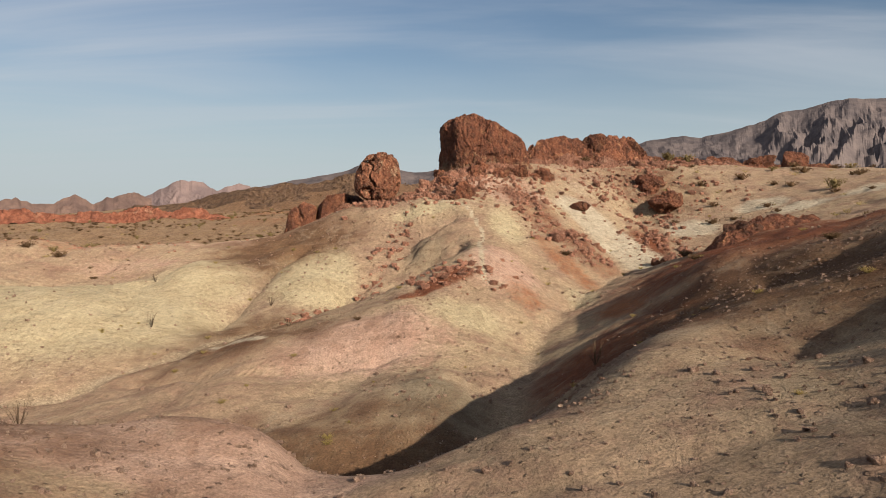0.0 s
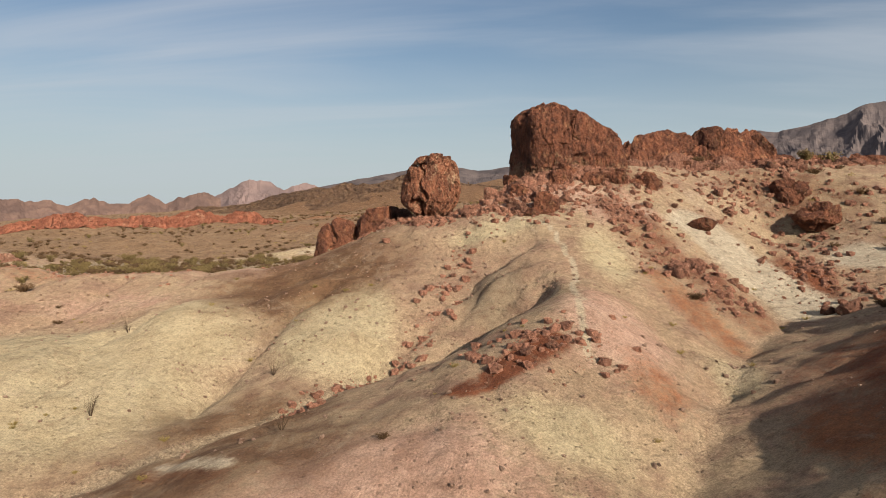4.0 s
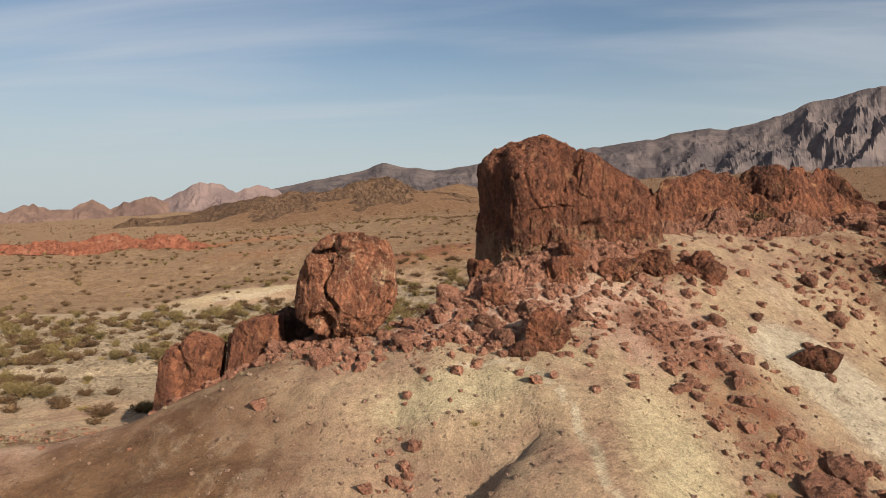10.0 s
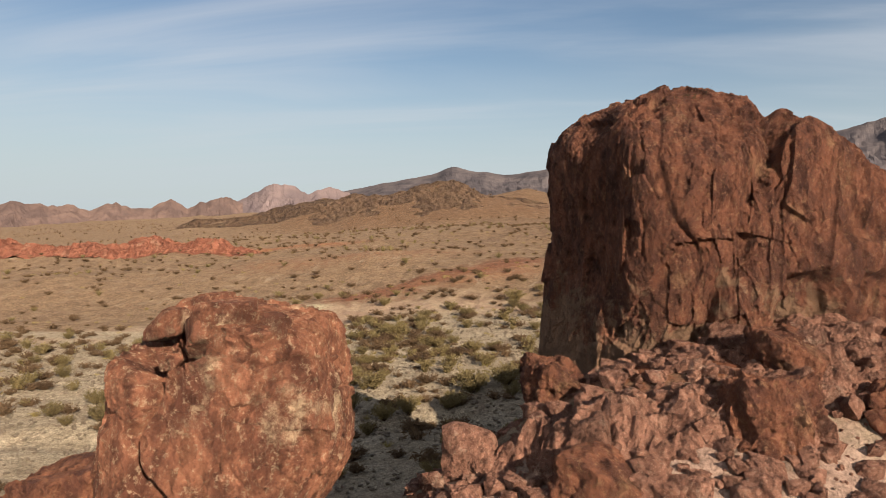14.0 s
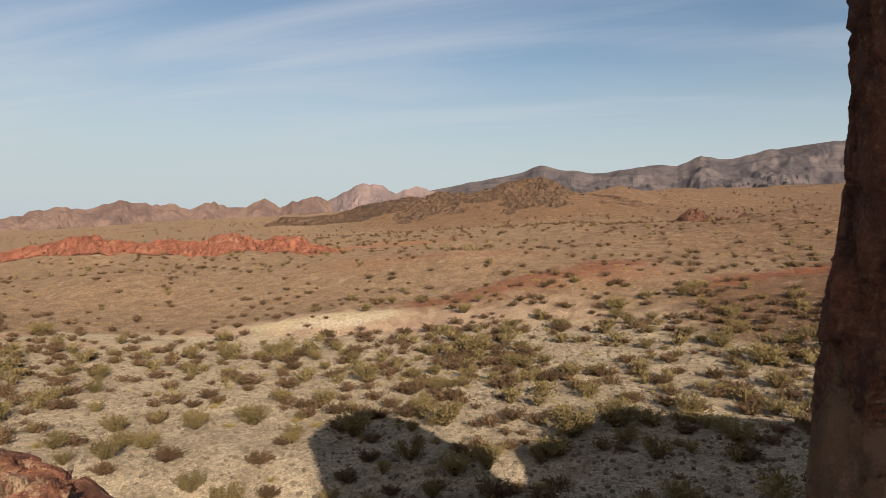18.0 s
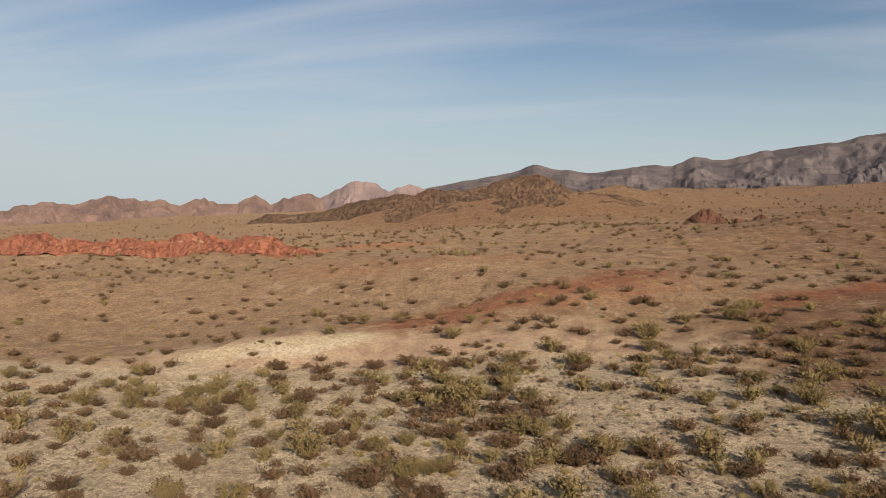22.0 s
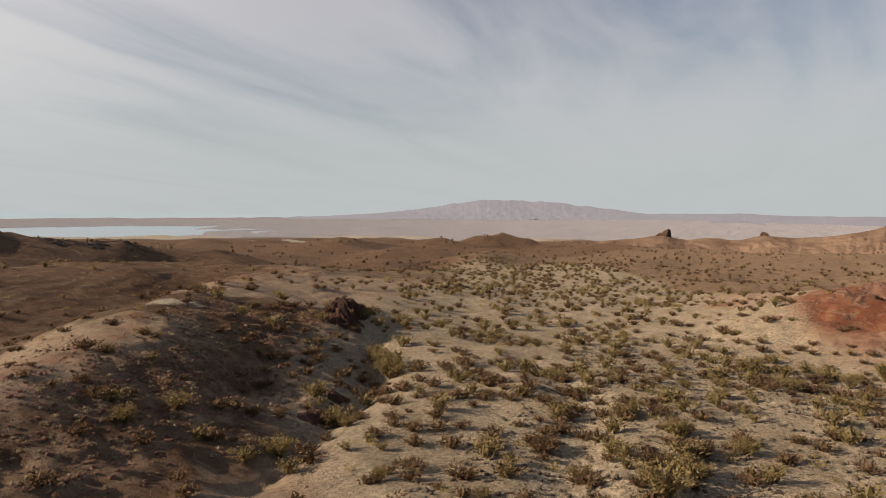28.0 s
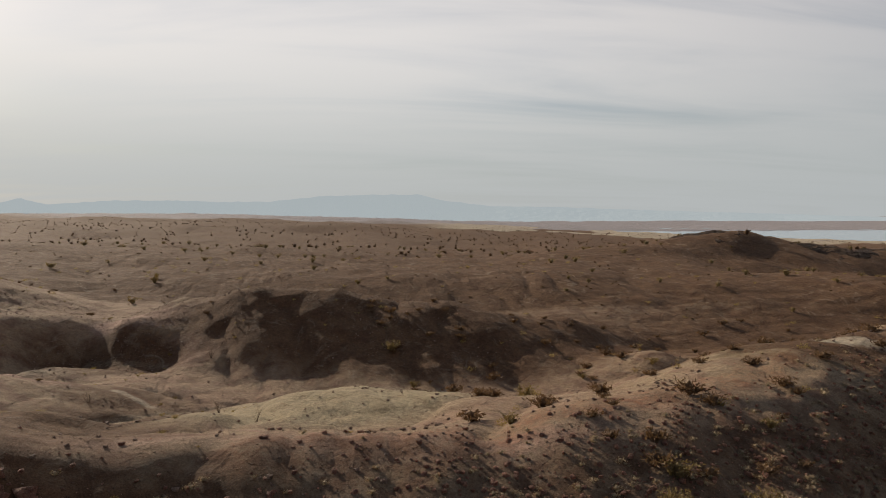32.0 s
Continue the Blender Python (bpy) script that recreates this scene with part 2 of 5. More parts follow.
HOLLOW_GULLY = [(-6.7, 46.8, 24.7), (-9.5, 42.4, 23.9), (-12.5, 39, 23.2), (-15, 36.5, 22.5), (-18, 32.5, 21.8), (-24, 29, 21.2), (-34, 27.5, 20.8), (-45, 34, 20.6), (-58, 36, 20.2)]
YELLOW_SPUR = [(-6.7, 59.7, 30.3), (-8, 58.1, 29.1), (-8, 52.5, 27.2), (-9.2, 48, 25.6), (-10.6, 54.2, 27.6), (-12, 55, 27.9)]
YELLOW_GULLY = [(-14, 57, 27.4), (-13.6, 51, 25.7), (-14.3, 47.5, 23.8), (-14, 42, 23.0)]
WEST_HILLS = [(-15.5, 60, 28.0), (-16, 54.4, 26.7), (-18.7, 51.6, 26.4), (-19.5, 57.9, 27.4), (-23.6, 52, 25.1), (-28.8, 53.2, 25.6), (-29.5, 45.2, 25.2), (-22.7, 42.8, 25.0), (-17.2, 44.8, 24.2), (-26.5, 38.5, 24.1), (-33, 47, 25.6), (-38, 51, 26.2), (-40, 42, 23.6), (-48.5, 46.3, 27.2), (-28, 61, 27.6)]
LOW_SPURS = [(-5.9, 32.8, 23.7), (-2.8, 32.9, 24.0), (-9.3, 33, 23.5), (-4.1, 29.6, 22.8), (-8.7, 27.5, 22.9), (-13, 30.5, 22.4), (-4, 22, 22.8), (-10.3, 22.4, 22.6), (-5, 25, 22.8)]
SOUTH_MOUND = [(-1.6, 13, 25.0), (-3.5, 14.4, 25.5), (-5.5, 14.6, 25.6), (-9.5, 14.8, 25.2), (-3, 12, 25.6), (-6, 12, 25.9), (-8, 6, 27.0), (-15.8, 11.5, 28.8), (-25, 11.5, 28.3), (-37.5, 11, 26.5), (-50.4, 12, 24.6), (-58, 12.5, 22), (-2, 8, 25.2), (-14, 17, 25.6), (-20, 16.5, 26.3), (-30, 17, 25.7), (-40, 17.2, 25.1), (-17, 20.5, 24.6), (-25, 21, 23.8), (-14, 24, 22.2), (-22, 25.5, 22), (-32, 25.5, 21.9), (-41, 25, 21.6), (-51.7, 18.9, 22.0), (-12, 4, 26.2), (-25, 3, 25.0)]
SOUTH_VALLEY = [(-12, -6, 24.2), (-30, -4, 22.6), (-45, 4, 21.8), (-60, 14, 20.8), (-80, 18, 20.4), (6, -8, 25.6), (-54.3, 27.4, 23.4), (-70, 30, 24.5), (-100, 14, 20)]
PLATEAU_EDGE = [(0, -26, 27.3), (-15, -23, 27.1), (-35, -19, 26.9), (-55, -14, 26.6), (-78, -8, 26.1), (-100, 0, 25.6), (-120, 8, 24.8)]
PLATEAU = [(20, -35, 28.5), (-20, -47, 27.7), (-35, -44, 26.6), (-60, -44, 26.0), (-40, -90, 26), (-122, -59, 26), (-101, -34, 24.2), (-145, -45, 20.7), (-100, -80, 25), (-130, -100, 24), (0, -80, 28), (50, -40, 31), (60, 20, 33), (70, 60, 35)]
WASH = [(-11, 98, 25.1), (-2, 104, 25.7), (6.3, 116, 26.6), (-11.2, 114, 25.5), (-24.2, 101, 24.6), (-29, 115.6, 24.4), (-38.8, 97.2, 24.2), (-40, 84.7, 24.7), (-52, 90, 24.4), (-61.8, 104.2, 24.2), (-61, 81.3, 24.2), (-50, 120, 23.9), (-72, 75, 23.8), (-40, 128, 24.0), (18, 118, 27.8), (-64, 128, 23.4)]
WASH_WEST = [(-92, 60.4, 22.6), (-100.8, 78.6, 22.1), (-150.8, 50, 20.4), (-120, 90, 22), (-190, 82, 20.0), (-215, 5, 17.6), (-201, -31, 16.8), (-150, 110, 21)]
FAR_BANK = [(-30, 130, 24.8), (-4, 137, 27.4), (1.9, 133.6, 27.7), (-29, 137.5, 26.5), (-35.5, 134.8, 25.8), (-40.5, 132, 24.9), (-38.5, 129.5, 23.9), (-32, 131.5, 24.3), (-26.5, 134, 24.9), (-44, 139, 24.6), (-53.5, 145.7, 23.4), (-74, 146, 23.4), (-46.3, 154.7, 24.8), (-31.6, 149, 25.8), (-69, 162, 25.8), (-83, 158, 27.0), (-95, 140, 24.5)]
FAR_SLOPES = [(-10.6, 146, 29.4), (11.8, 152, 30.2), (6.4, 167, 31.4), (-29.4, 171, 31.0), (-43.3, 172, 28.4), (-57.7, 215, 31.0), (-75.6, 206, 29.6), (-30, 150, 25.7), (-20, 158, 28.4), (30, 140, 31.5), (20, 185, 31), (45, 170, 34), (50, 110, 33), (17.5, 258, 36), (35, 240, 39.5), (-10, 200, 32.5)]
RED_HILL = [(-86, 100, 24.8), (-93, 96, 26.0), (-93, 104, 28.0), (-93, 112, 27.6), (-84, 118, 24.8), (-99, 91, 24.0), (-78, 114.5, 24.6), (-104, 118, 27.6), (-112, 131, 27.0), (-119, 145, 26.8), (-100, 130, 25.2), (-104, 104, 27.0), (-112, 88, 23.2), (-130, 120, 25), (-80, 102, 23.3), (-88, 90, 23.3), (-84, 109, 24.4)]
RED_LEDGE = [(-68, 200, 28.4), (-82, 201, 28.8), (-95, 203, 29.0), (-112, 203, 29.4), (-126, 200, 29.0), (-140, 196, 27.6), (-112, 190, 26.8), (-140, 180, 25.3), (-90, 190, 27.2), (-120, 220, 27.5), (-150, 230, 26), (-170, 160, 23), (-120, 150, 24.0)]
FORMS = (TRAIL_SPUR, SPUR_EAST, EAST_GULLY, EAST_HILL, EAST_HILL_FOOT, PALE_SLOPE, EAST_BOWL, SUMMIT, SUMMIT_BACK, BOULDER_RIDGE, RIDGE_NORTH,
         SIDE_WASH, HOLLOW, HOLLOW_GULLY, YELLOW_SPUR, YELLOW_GULLY, WEST_HILLS, LOW_SPURS, SOUTH_MOUND, SOUTH_VALLEY, PLATEAU_EDGE, PLATEAU,
         WASH, WASH_WEST, FAR_BANK, FAR_SLOPES, RED_HILL, RED_LEDGE)
TRAIL = [(-1.5, 60.2), (0.2, 60.0), (1.5, 58.9), (2.3, 56.8), (2.5, 55), (2.9, 53), (3.0, 51), (2.6, 48.5), (2.8, 46.1), (2.5, 44.4), (2.5, 43.1), (2.6, 41.8), (2.8, 40.6)]
# gullies cut sharp into the slopes: line, depth, half-width
CUTS = [([(-47, 70.6), (-56, 68.2), (-63, 65.4), (-72, 61)], 0.6, 1.2), ([(-34, 73.5), (-40, 72.8), (-46, 71.2), (-54, 69.3), (-62, 66.3), (-70, 62)], 1.0, 1.7), ([(2.2, 50.2), (-0.9, 49.2), (-3, 47.6), (-6.2, 46.4)], 0.95, 1.0), ([(1.6, 57.2), (-0.5, 55.4), (-1.8, 54.6), (-4.4, 50.8), (-6.7, 46.8)], 0.6, 0.7),
        ([(1.9, 52.0), (-0.6, 50.9), (-2.2, 49.0)], 0.45, 0.35), ([(0.8, 53.7), (-1.8, 52.3), (-4.2, 49.3)], 0.35, 0.3), ([(-10.2, 55.4), (-11.4, 53.2), (-12.9, 51), (-14, 47.8), (-14.2, 43)], 0.75, 0.45),
        ([(-4, 45.5), (-6.7, 46.8), (-9.5, 42.4), (-12.5, 39), (-15, 36.5), (-18, 32.5), (-24, 29)], 0.5, 0.8), ([(13.3, 55.7), (14, 52.2), (10.7, 48), (7.8, 41.6), (5.2, 35.5), (4, 30), (2.8, 24), (0.8, 19), (-1.5, 15.5)], 0.6, 1.3),
        ([(-0.5, 32.4), (-4.5, 31), (-9, 30.4), (-14, 32.6), (-18, 32.5)], 0.45, 0.6), ([(5.5, 47.5), (7.6, 45), (8.6, 42.5)], 0.3, 0.5), ([(-17.5, 58), (-20, 54), (-21.5, 48), (-20, 42)], 0.35, 0.7),
        ([(-26, 60), (-27, 54), (-31, 48)], 0.4, 0.9), ([(-31, 61), (-34, 55), (-37, 48)], 0.5, 0.8), ([(-13, 16), (-14.5, 20), (-16, 26)], 0.6, 0.8), ([(-19, 13), (-21, 18), (-22, 24)], 0.8, 1.7), ([(-27, 13), (-30, 19), (-32, 26)], 0.8, 1.8), ([(-35, 14), (-39, 20), (-41, 27)], 0.7, 1.5), ([(-44, 13), (-47, 18), (-48, 25)], 0.6, 1.3)]
WASH_MIDDLE = [(30, 122), (8, 112), (-10, 106), (-30, 104), (-52, 97), (-75, 82), (-100, 72), (-140, 62), (-200, 40)]


def regional(x, y):
    """The wide fall of the land, from the mountains in the north-east down to the lake."""
    dx, dy = x + 20, y - 60
    r = np.hypot(dx, dy)
    az = np.degrees(np.arctan2(-dx, dy)) % 360
    fall = np.interp(az, [0, 8, 20, 41, 60, 80, 110, 145, 160, 175, 190, 205, 240, 300, 330, 360],
                     [0.062, 0.045, 0.02, -0.012, -0.032, -0.043, -0.044, -0.036, -0.024, -0.010, -0.001, 0.007, 0.02, 0.05, 0.085, 0.062])
    q = np.maximum(r - np.where(fall > 0, 130, 75), 0)
    q = np.where(fall > 0, 900 * np.tanh(q / 900), q)
    z = 26 + fall * q
    return np.where(z < -20, -20 - 16 * np.tanh((-20 - z) / 16), z)


KNOTS = np.array([p for form in FORMS for p in form], float)
SOFT = 1.2


def basis(x, y):
    return np.sqrt((x[:, None] - KNOTS[None, :, 0]) ** 2 + (y[:, None] - KNOTS[None, :, 1]) ** 2 + SOFT ** 2)


def fit_land():
    n_ = len(KNOTS)
    A = np.zeros((n_ + 1, n_ + 1))
    A[:n_, :n_] = basis(KNOTS[:, 0], KNOTS[:, 1]) - 0.08 * np.eye(n_)
    A[:n_, n_] = A[n_, :n_] = 1
    rhs = np.append(KNOTS[:, 2] - regional(KNOTS[:, 0], KNOTS[:, 1]), 0)
    return np.linalg.solve(A, rhs)


WEIGHTS = fit_land()


def smooth_land(x, y):
    x, y = np.asarray(x, float).ravel(), np.asarray(y, float).ravel()
    base = regional(x, y)
    reach = np.hypot((x + 40) / 190, (y - 80) / 210)
    w = 1 - step(0.75, 1.25, reach)
    near = np.where(w > 0)[0]
    for k in range(0, len(near), 20000):
        i = near[k:k + 20000]
        base[i] += w[i] * (basis(x[i], y[i]) @ WEIGHTS[:-1] + WEIGHTS[-1])
    return base


def wash_mask(x, y):
    d, _ = along(WASH_MIDDLE, x, y)
    return 1 - step(14, 30, d + 6 * fbm2(x / 22, y / 22, 2, 5))


def height(x, y):
    """The ground's height, with rills, hummocks and far hills."""
    shape = np.shape(x)
    x, y = np.asarray(x, float).ravel(), np.asarray(y, float).ravel()
    z = smooth_land(x, y)
    wash = wash_mask(x, y)
    r = np.hypot(x + 20, y - 70)
    hill = (1 - wash)
    core = 1 - step(150, 320, r)
    # rills that run down the badland slopes
    wob = 1.2 * fbm2(x / 9, y / 9, 2, 11)
    rill = 1 - np.abs(noise2((x + wob) / 2.3, y / 8.5, 21))
    rill2 = 1 - np.abs(noise2(x / 9.0, (y + wob) / 2.6, 23))
    mound = np.exp(-((x + 25) / 26) ** 2 - ((y - 17) / 12) ** 2) + np.exp(-((x + 45) / 60) ** 2 - ((y + 11 - 0.2 * (x + 45)) / 7) ** 2)
    mound = np.clip(mound, 0, 1)
    z += core * hill * (0.16 * fbm2(x / 4.5, y / 4.5, 3, 31) + 0.05 * fbm2(x / 1.1, y / 1.1, 2, 35))
    z -= core * mound * 0.5 * np.clip(1 - np.abs(noise2((x + wob) / 4.2, y / 14, 21)), 0, 1) ** 4
    z -= core * hill * (1 - mound) * 0.16 * (np.clip(rill, 0, 1) ** 4 + np.clip(rill2, 0, 1) ** 4)
    for line, depth, half in CUTS:
        box = (x > min(p[0] for p in line) - 8) & (x < max(p[0] for p in line) + 8) & (y > min(p[1] for p in line) - 8) & (y < max(p[1] for p in line) + 8)
        i = np.where(box)[0]
        d, t_ = along(line, x[i] + 0.25 * noise2(x[i] / 1.1, y[i] / 1.1, 81), y[i] + 0.25 * noise2(x[i] / 1.1, y[i] / 1.1, 82))
        z[i] -= depth * np.exp(-d / half) * step(0, 0.12, t_)
    # the cut hollow under the trail
    hol = np.exp(-((x + 1.2) / 3.2) ** 2 - ((y - 51.5) / 5.0) ** 2)
    z -= hol * 0.45 * np.clip(1 - np.abs(noise2((x + 0.35 * y) / 1.3, (y - 0.35 * x) / 5, 27)), 0, 1) ** 3
    north = np.exp(-(along([(-20, 70), (-36, 66.5), (-50, 62.5), (-66, 55)], x, y)[0] / 4.5) ** 2)
    z += north * 0.28 * (1 - 2 * np.abs(fbm2(x / 2.2, y / 2.2, 3, 45)))
    # braided channels of the wash
    z += wash * core * (0.22 * fbm2(x / 9, y / 5, 2, 41) + 0.05 * fbm2(x / 1.6, y / 1.6, 2, 43))
    d, _ = along([(-6, 95), (-18, 90.5), (-30, 89), (-42, 86), (-56, 84), (-70, 76)], x, y)
    z -= 0.55 * np.exp(-(d / 1.6) ** 2)
    d, _ = along(TRAIL, x, y)
    z -= 0.10 * np.exp(-(d / 0.35) ** 2)
    # rugged ledges
    red = np.exp(-((x + 90) / 8) ** 2 - ((y - 105) / 13) ** 2)
    led = np.exp(-(along([(-66, 200), (-95, 203), (-126, 200), (-142, 196)], x, y)[0] / 9) ** 2)
    z += (0.7 * red + 0.4 * led) * (1 - 2 * np.abs(fbm2(x / 4, y / 4, 3, 51)))
    # hills of the middle distance
    far = step(140, 420, r)
    for hx, hy, hz, sx, sy, turn in HILLS:
        c, s_ = math.cos(radians(turn)), math.sin(radians(turn))
        u, v = (x - hx) * c + (y - hy) * s_, -(x - hx) * s_ + (y - hy) * c
        q = np.sqrt((u / sx) ** 2 + (v / sy) ** 2)
        q = q * (1 + 0.22 * fbm2(x / (0.55 * sx), y / (0.55 * sx), 4, 61))
        z += hz * np.clip(1 - q, 0, 1) ** 1.25 * (1 + 0.10 * fbm2(x / 14, y / 14, 3, 63))
    midway = step(60, 130, np.hypot(x + 20, y - 80)) * hill * (1 - step(900, 1500, r))
    z += midway * (0.55 * fbm2(x / 17, y / 17, 3, 65) - 0.9 * np.clip(1 - 2.2 * np.abs(fbm2(x / 34, y / 34, 3, 67)), 0, 1) + 0.9 * fbm2(x / 60, y / 60, 2, 69))
    z += far * (3.0 * fbm2(x / 110, y / 110, 4, 71) + np.clip(r / 900, 0, 1.5) * 1.5 * fbm2(x / 38, y / 38, 3, 73))
    z = np.where(z < -38.5, -38.5, z)
    return z.reshape(shape)


# x, y, rise, half-widths, turn
HILLS = [(-52, 400, 15, 80, 55, 10), (-120, 420, 10, 120, 60, -8), (-10, 480, 10, 110, 60, 5),
         (-330, -190, 7, 30, 22, 0), (-300, -80, 6, 60, 30, 20), (-370, -60, 8, 45, 30, 0), (-420, -40, 9, 40, 28, 0), (-220, 20, 4, 34, 18, 10),
         (-230, 60, 3, 50, 25, 0), (-250, -20, 4, 70, 25, 10), (-116, -62, 5.8, 78, 34, 16), (-102, -64, 2.6, 36, 22, 16), (-146, -50, 4.6, 34, 18, 20), (-172, -44, 3.4, 26, 14, 30)]


# ---- materials ----
def material(name, rough=0.9):
    m = bpy.data.materials.new(name)
    m.use_nodes = True
    nt = m.node_tree
    bsdf = nt.nodes["Principled BSDF"]
    bsdf.inputs["Roughness"].default_value = rough
    bsdf.inputs["Specular IOR Level"].default_value = 0.25
    return m, nt, bsdf


def tex(nt, scale, detail=6.0, rough=0.6, stretch=None, coord="Object", kind="ShaderNodeTexNoise", distort=0.0):
    tc = nt.nodes.new("ShaderNodeTexCoord")
    n = nt.nodes.new(kind)
    n.inputs["Scale"].default_value = scale
    if kind == "ShaderNodeTexNoise":
        n.inputs["Detail"].default_value, n.inputs["Roughness"].default_value, n.inputs["Distortion"].default_value = detail, rough, distort
    src = tc.outputs[coord]
    if stretch:
        mp = nt.nodes.new("ShaderNodeMapping")
        mp.inputs["Scale"].default_value = stretch
        nt.links.new(src, mp.inputs[0])
        src = mp.outputs[0]
    nt.links.new(src, n.inputs["Vector"])
    return n


def ramp(nt, value, lo, hi, to_lo=0.0, to_hi=1.0, smooth=True):
    r = nt.nodes.new("ShaderNodeMapRange")
    if smooth:
        r.interpolation_type = "SMOOTHSTEP"
    for k, v in (("From Min", lo), ("From Max", hi), ("To Min", to_lo), ("To Max", to_hi)):
        r.inputs[k].default_value = v
    nt.links.new(value, r.inputs["Value"])
    return r.outputs[0]


def blend(nt, fac, a_, b_, mode="MIX"):
    mx = nt.nodes.new("ShaderNodeMix")
    mx.data_type, mx.blend_type = "RGBA", mode
    for sock, v in (("Factor", fac), ("A", a_), ("B", b_)):
        if isinstance(v, (tuple, float)):
            mx.inputs[sock].default_value = (*v, 1) if isinstance(v, tuple) else v
        else:
            nt.links.new(v, mx.inputs[sock])
    return mx.outputs["Result"]


def maths(nt, op, a_, b_):
    m = nt.nodes.new("ShaderNodeMath")
    m.operation = op
    for k, v in enumerate((a_, b_)):
        if isinstance(v, (int, float)):
            m.inputs[k].default_value = v
        else:
            nt.links.new(v, m.inputs[k])
    return m.outputs[0]


def bump(nt, bsdf, heights, strength=0.6):
    """Chain of (height socket, distance in metres)."""
    last = None
    for h, d in heights:
        b = nt.nodes.new("ShaderNodeBump")
        b.inputs["Strength"].default_value, b.inputs["Distance"].default_value = strength, d
        nt.links.new(h, b.inputs["Height"])
        if last:
            nt.links.new(last, b.inputs["Normal"])
        last = b.outputs["Normal"]
    nt.links.new(last, bsdf.inputs["Normal"])


def attribute(nt, name):
    n = nt.nodes.new("ShaderNodeAttribute")
    n.attribute_name = name
    return n.outputs["Fac"]


def ground_material():
    m, nt, bsdf = material("desert_soil", 0.95)
    bsdf.inputs["Diffuse Roughness"].default_value = 0.4
    bsdf.inputs["Specular IOR Level"].default_value = 0.1
    big, mid, fine, grit = tex(nt, 0.07, 5), tex(nt, 0.55, 6, 0.65), tex(nt, 3.2, 6, 0.7), tex(nt, 14.0, 4, 0.7)
    base = blend(nt, ramp(nt, big.outputs["Fac"], 0.35, 0.65), (0.50, 0.335, 0.215), (0.55, 0.40, 0.25))
    base = blend(nt, ramp(nt, mid.outputs["Fac"], 0.42, 0.66), base, (0.43, 0.265, 0.18))
    # far is distance haze put into the colour; brown also carries painted shade
    for name, light, dark in (("plain", (0.34, 0.215, 0.125), (0.255, 0.158, 0.093)), ("yellow", (0.64, 0.515, 0.32), (0.57, 0.445, 0.27)), ("pink", (0.66, 0.43, 0.315), (0.57, 0.35, 0.25)), ("grey", (0.337, 0.270, 0.181), (0.261, 0.198, 0.127)),
                              ("red", (0.303, 0.105, 0.050), (0.228, 0.080, 0.042)), ("orange", (0.439, 0.181, 0.084), (0.380, 0.152, 0.072)), ("brown", (0.25, 0.142, 0.078), (0.18, 0.096, 0.053)),
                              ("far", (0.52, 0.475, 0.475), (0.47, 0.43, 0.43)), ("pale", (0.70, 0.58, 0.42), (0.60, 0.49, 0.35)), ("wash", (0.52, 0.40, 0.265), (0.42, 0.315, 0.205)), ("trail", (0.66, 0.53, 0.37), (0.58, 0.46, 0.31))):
        tone = blend(nt, ramp(nt, mid.outputs["Fac"], 0.38, 0.62), light, dark)
        edge = maths(nt, "ADD", attribute(nt, name), maths(nt, "MULTIPLY", maths(nt, "SUBTRACT", fine.outputs["Fac"], 0.5), 0.5))
        edge = maths(nt, "ADD", edge, maths(nt, "MULTIPLY", maths(nt, "SUBTRACT", mid.outputs["Fac"], 0.5), 0.5))
        base = blend(nt, ramp(nt, edge, 0.25, 0.7), base, tone)
    # dusty streaks and redder patches drawn out over the slopes
    streak = tex(nt, 0.42, 9, 0.72, (1.0, 0.6, 1.6), distort=1.6)
    base = blend(nt, ramp(nt, streak.outputs["Fac"], 0.52, 0.70, 0.0, 0.42), base, (0.56, 0.43, 0.30))
    base = blend(nt, ramp(nt, streak.outputs["Fac"], 0.46, 0.30, 0.0, 0.45), base, (0.25, 0.125, 0.078))
    # loose stones and dust
    stone = nt.nodes.new("ShaderNodeTexVoronoi")
    stone.inputs["Scale"].default_value = 3.4
    nt.links.new(tex(nt, 1.0).inputs["Vector"].links[0].from_socket, stone.inputs["Vector"])
    spot = ramp(nt, stone.outputs["Distance"], 0.12, 0.22, 1.0, 0.0)
    chance = ramp(nt, stone.outputs["Color"], 0.46, 0.50)
    spot = maths(nt, "MULTIPLY", spot, chance)
    stones = blend(nt, fine.outputs["Fac"], (0.20, 0.10, 0.06), (0.42, 0.30, 0.22))
    base = blend(nt, maths(nt, "MULTIPLY", spot, 0.4), base, stones)
    pebble = nt.nodes.new("ShaderNodeTexVoronoi")
    pebble.inputs["Scale"].default_value = 8.5
    nt.links.new(tex(nt, 1.0).inputs["Vector"].links[0].from_socket, pebble.inputs["Vector"])
    stony = maths(nt, "MAXIMUM", maths(nt, "MAXIMUM", attribute(nt, "wash"), attribute(nt, "plain")), 0.16)
    dot = maths(nt, "MULTIPLY", stony, 1.0)
    dot = maths(nt, "MULTIPLY", dot, ramp(nt, pebble.outputs["Distance"], 0.18, 0.34, 1.0, 0.0))
    dot = maths(nt, "MULTIPLY", dot, ramp(nt, mid.outputs["Fac"], 0.42, 0.6, 0.25, 0.8))
    base = blend(nt, dot, base, blend(nt, pebble.outputs["Color"], (0.19, 0.11, 0.07), (0.56, 0.41, 0.27)))
    shade = ramp(nt, grit.outputs["Fac"], 0.36, 0.64, 0.55, 1.55, False)
    g = nt.nodes.new("ShaderNodeCombineXYZ")
    for k in range(3):
        nt.links.new(shade, g.inputs[k])
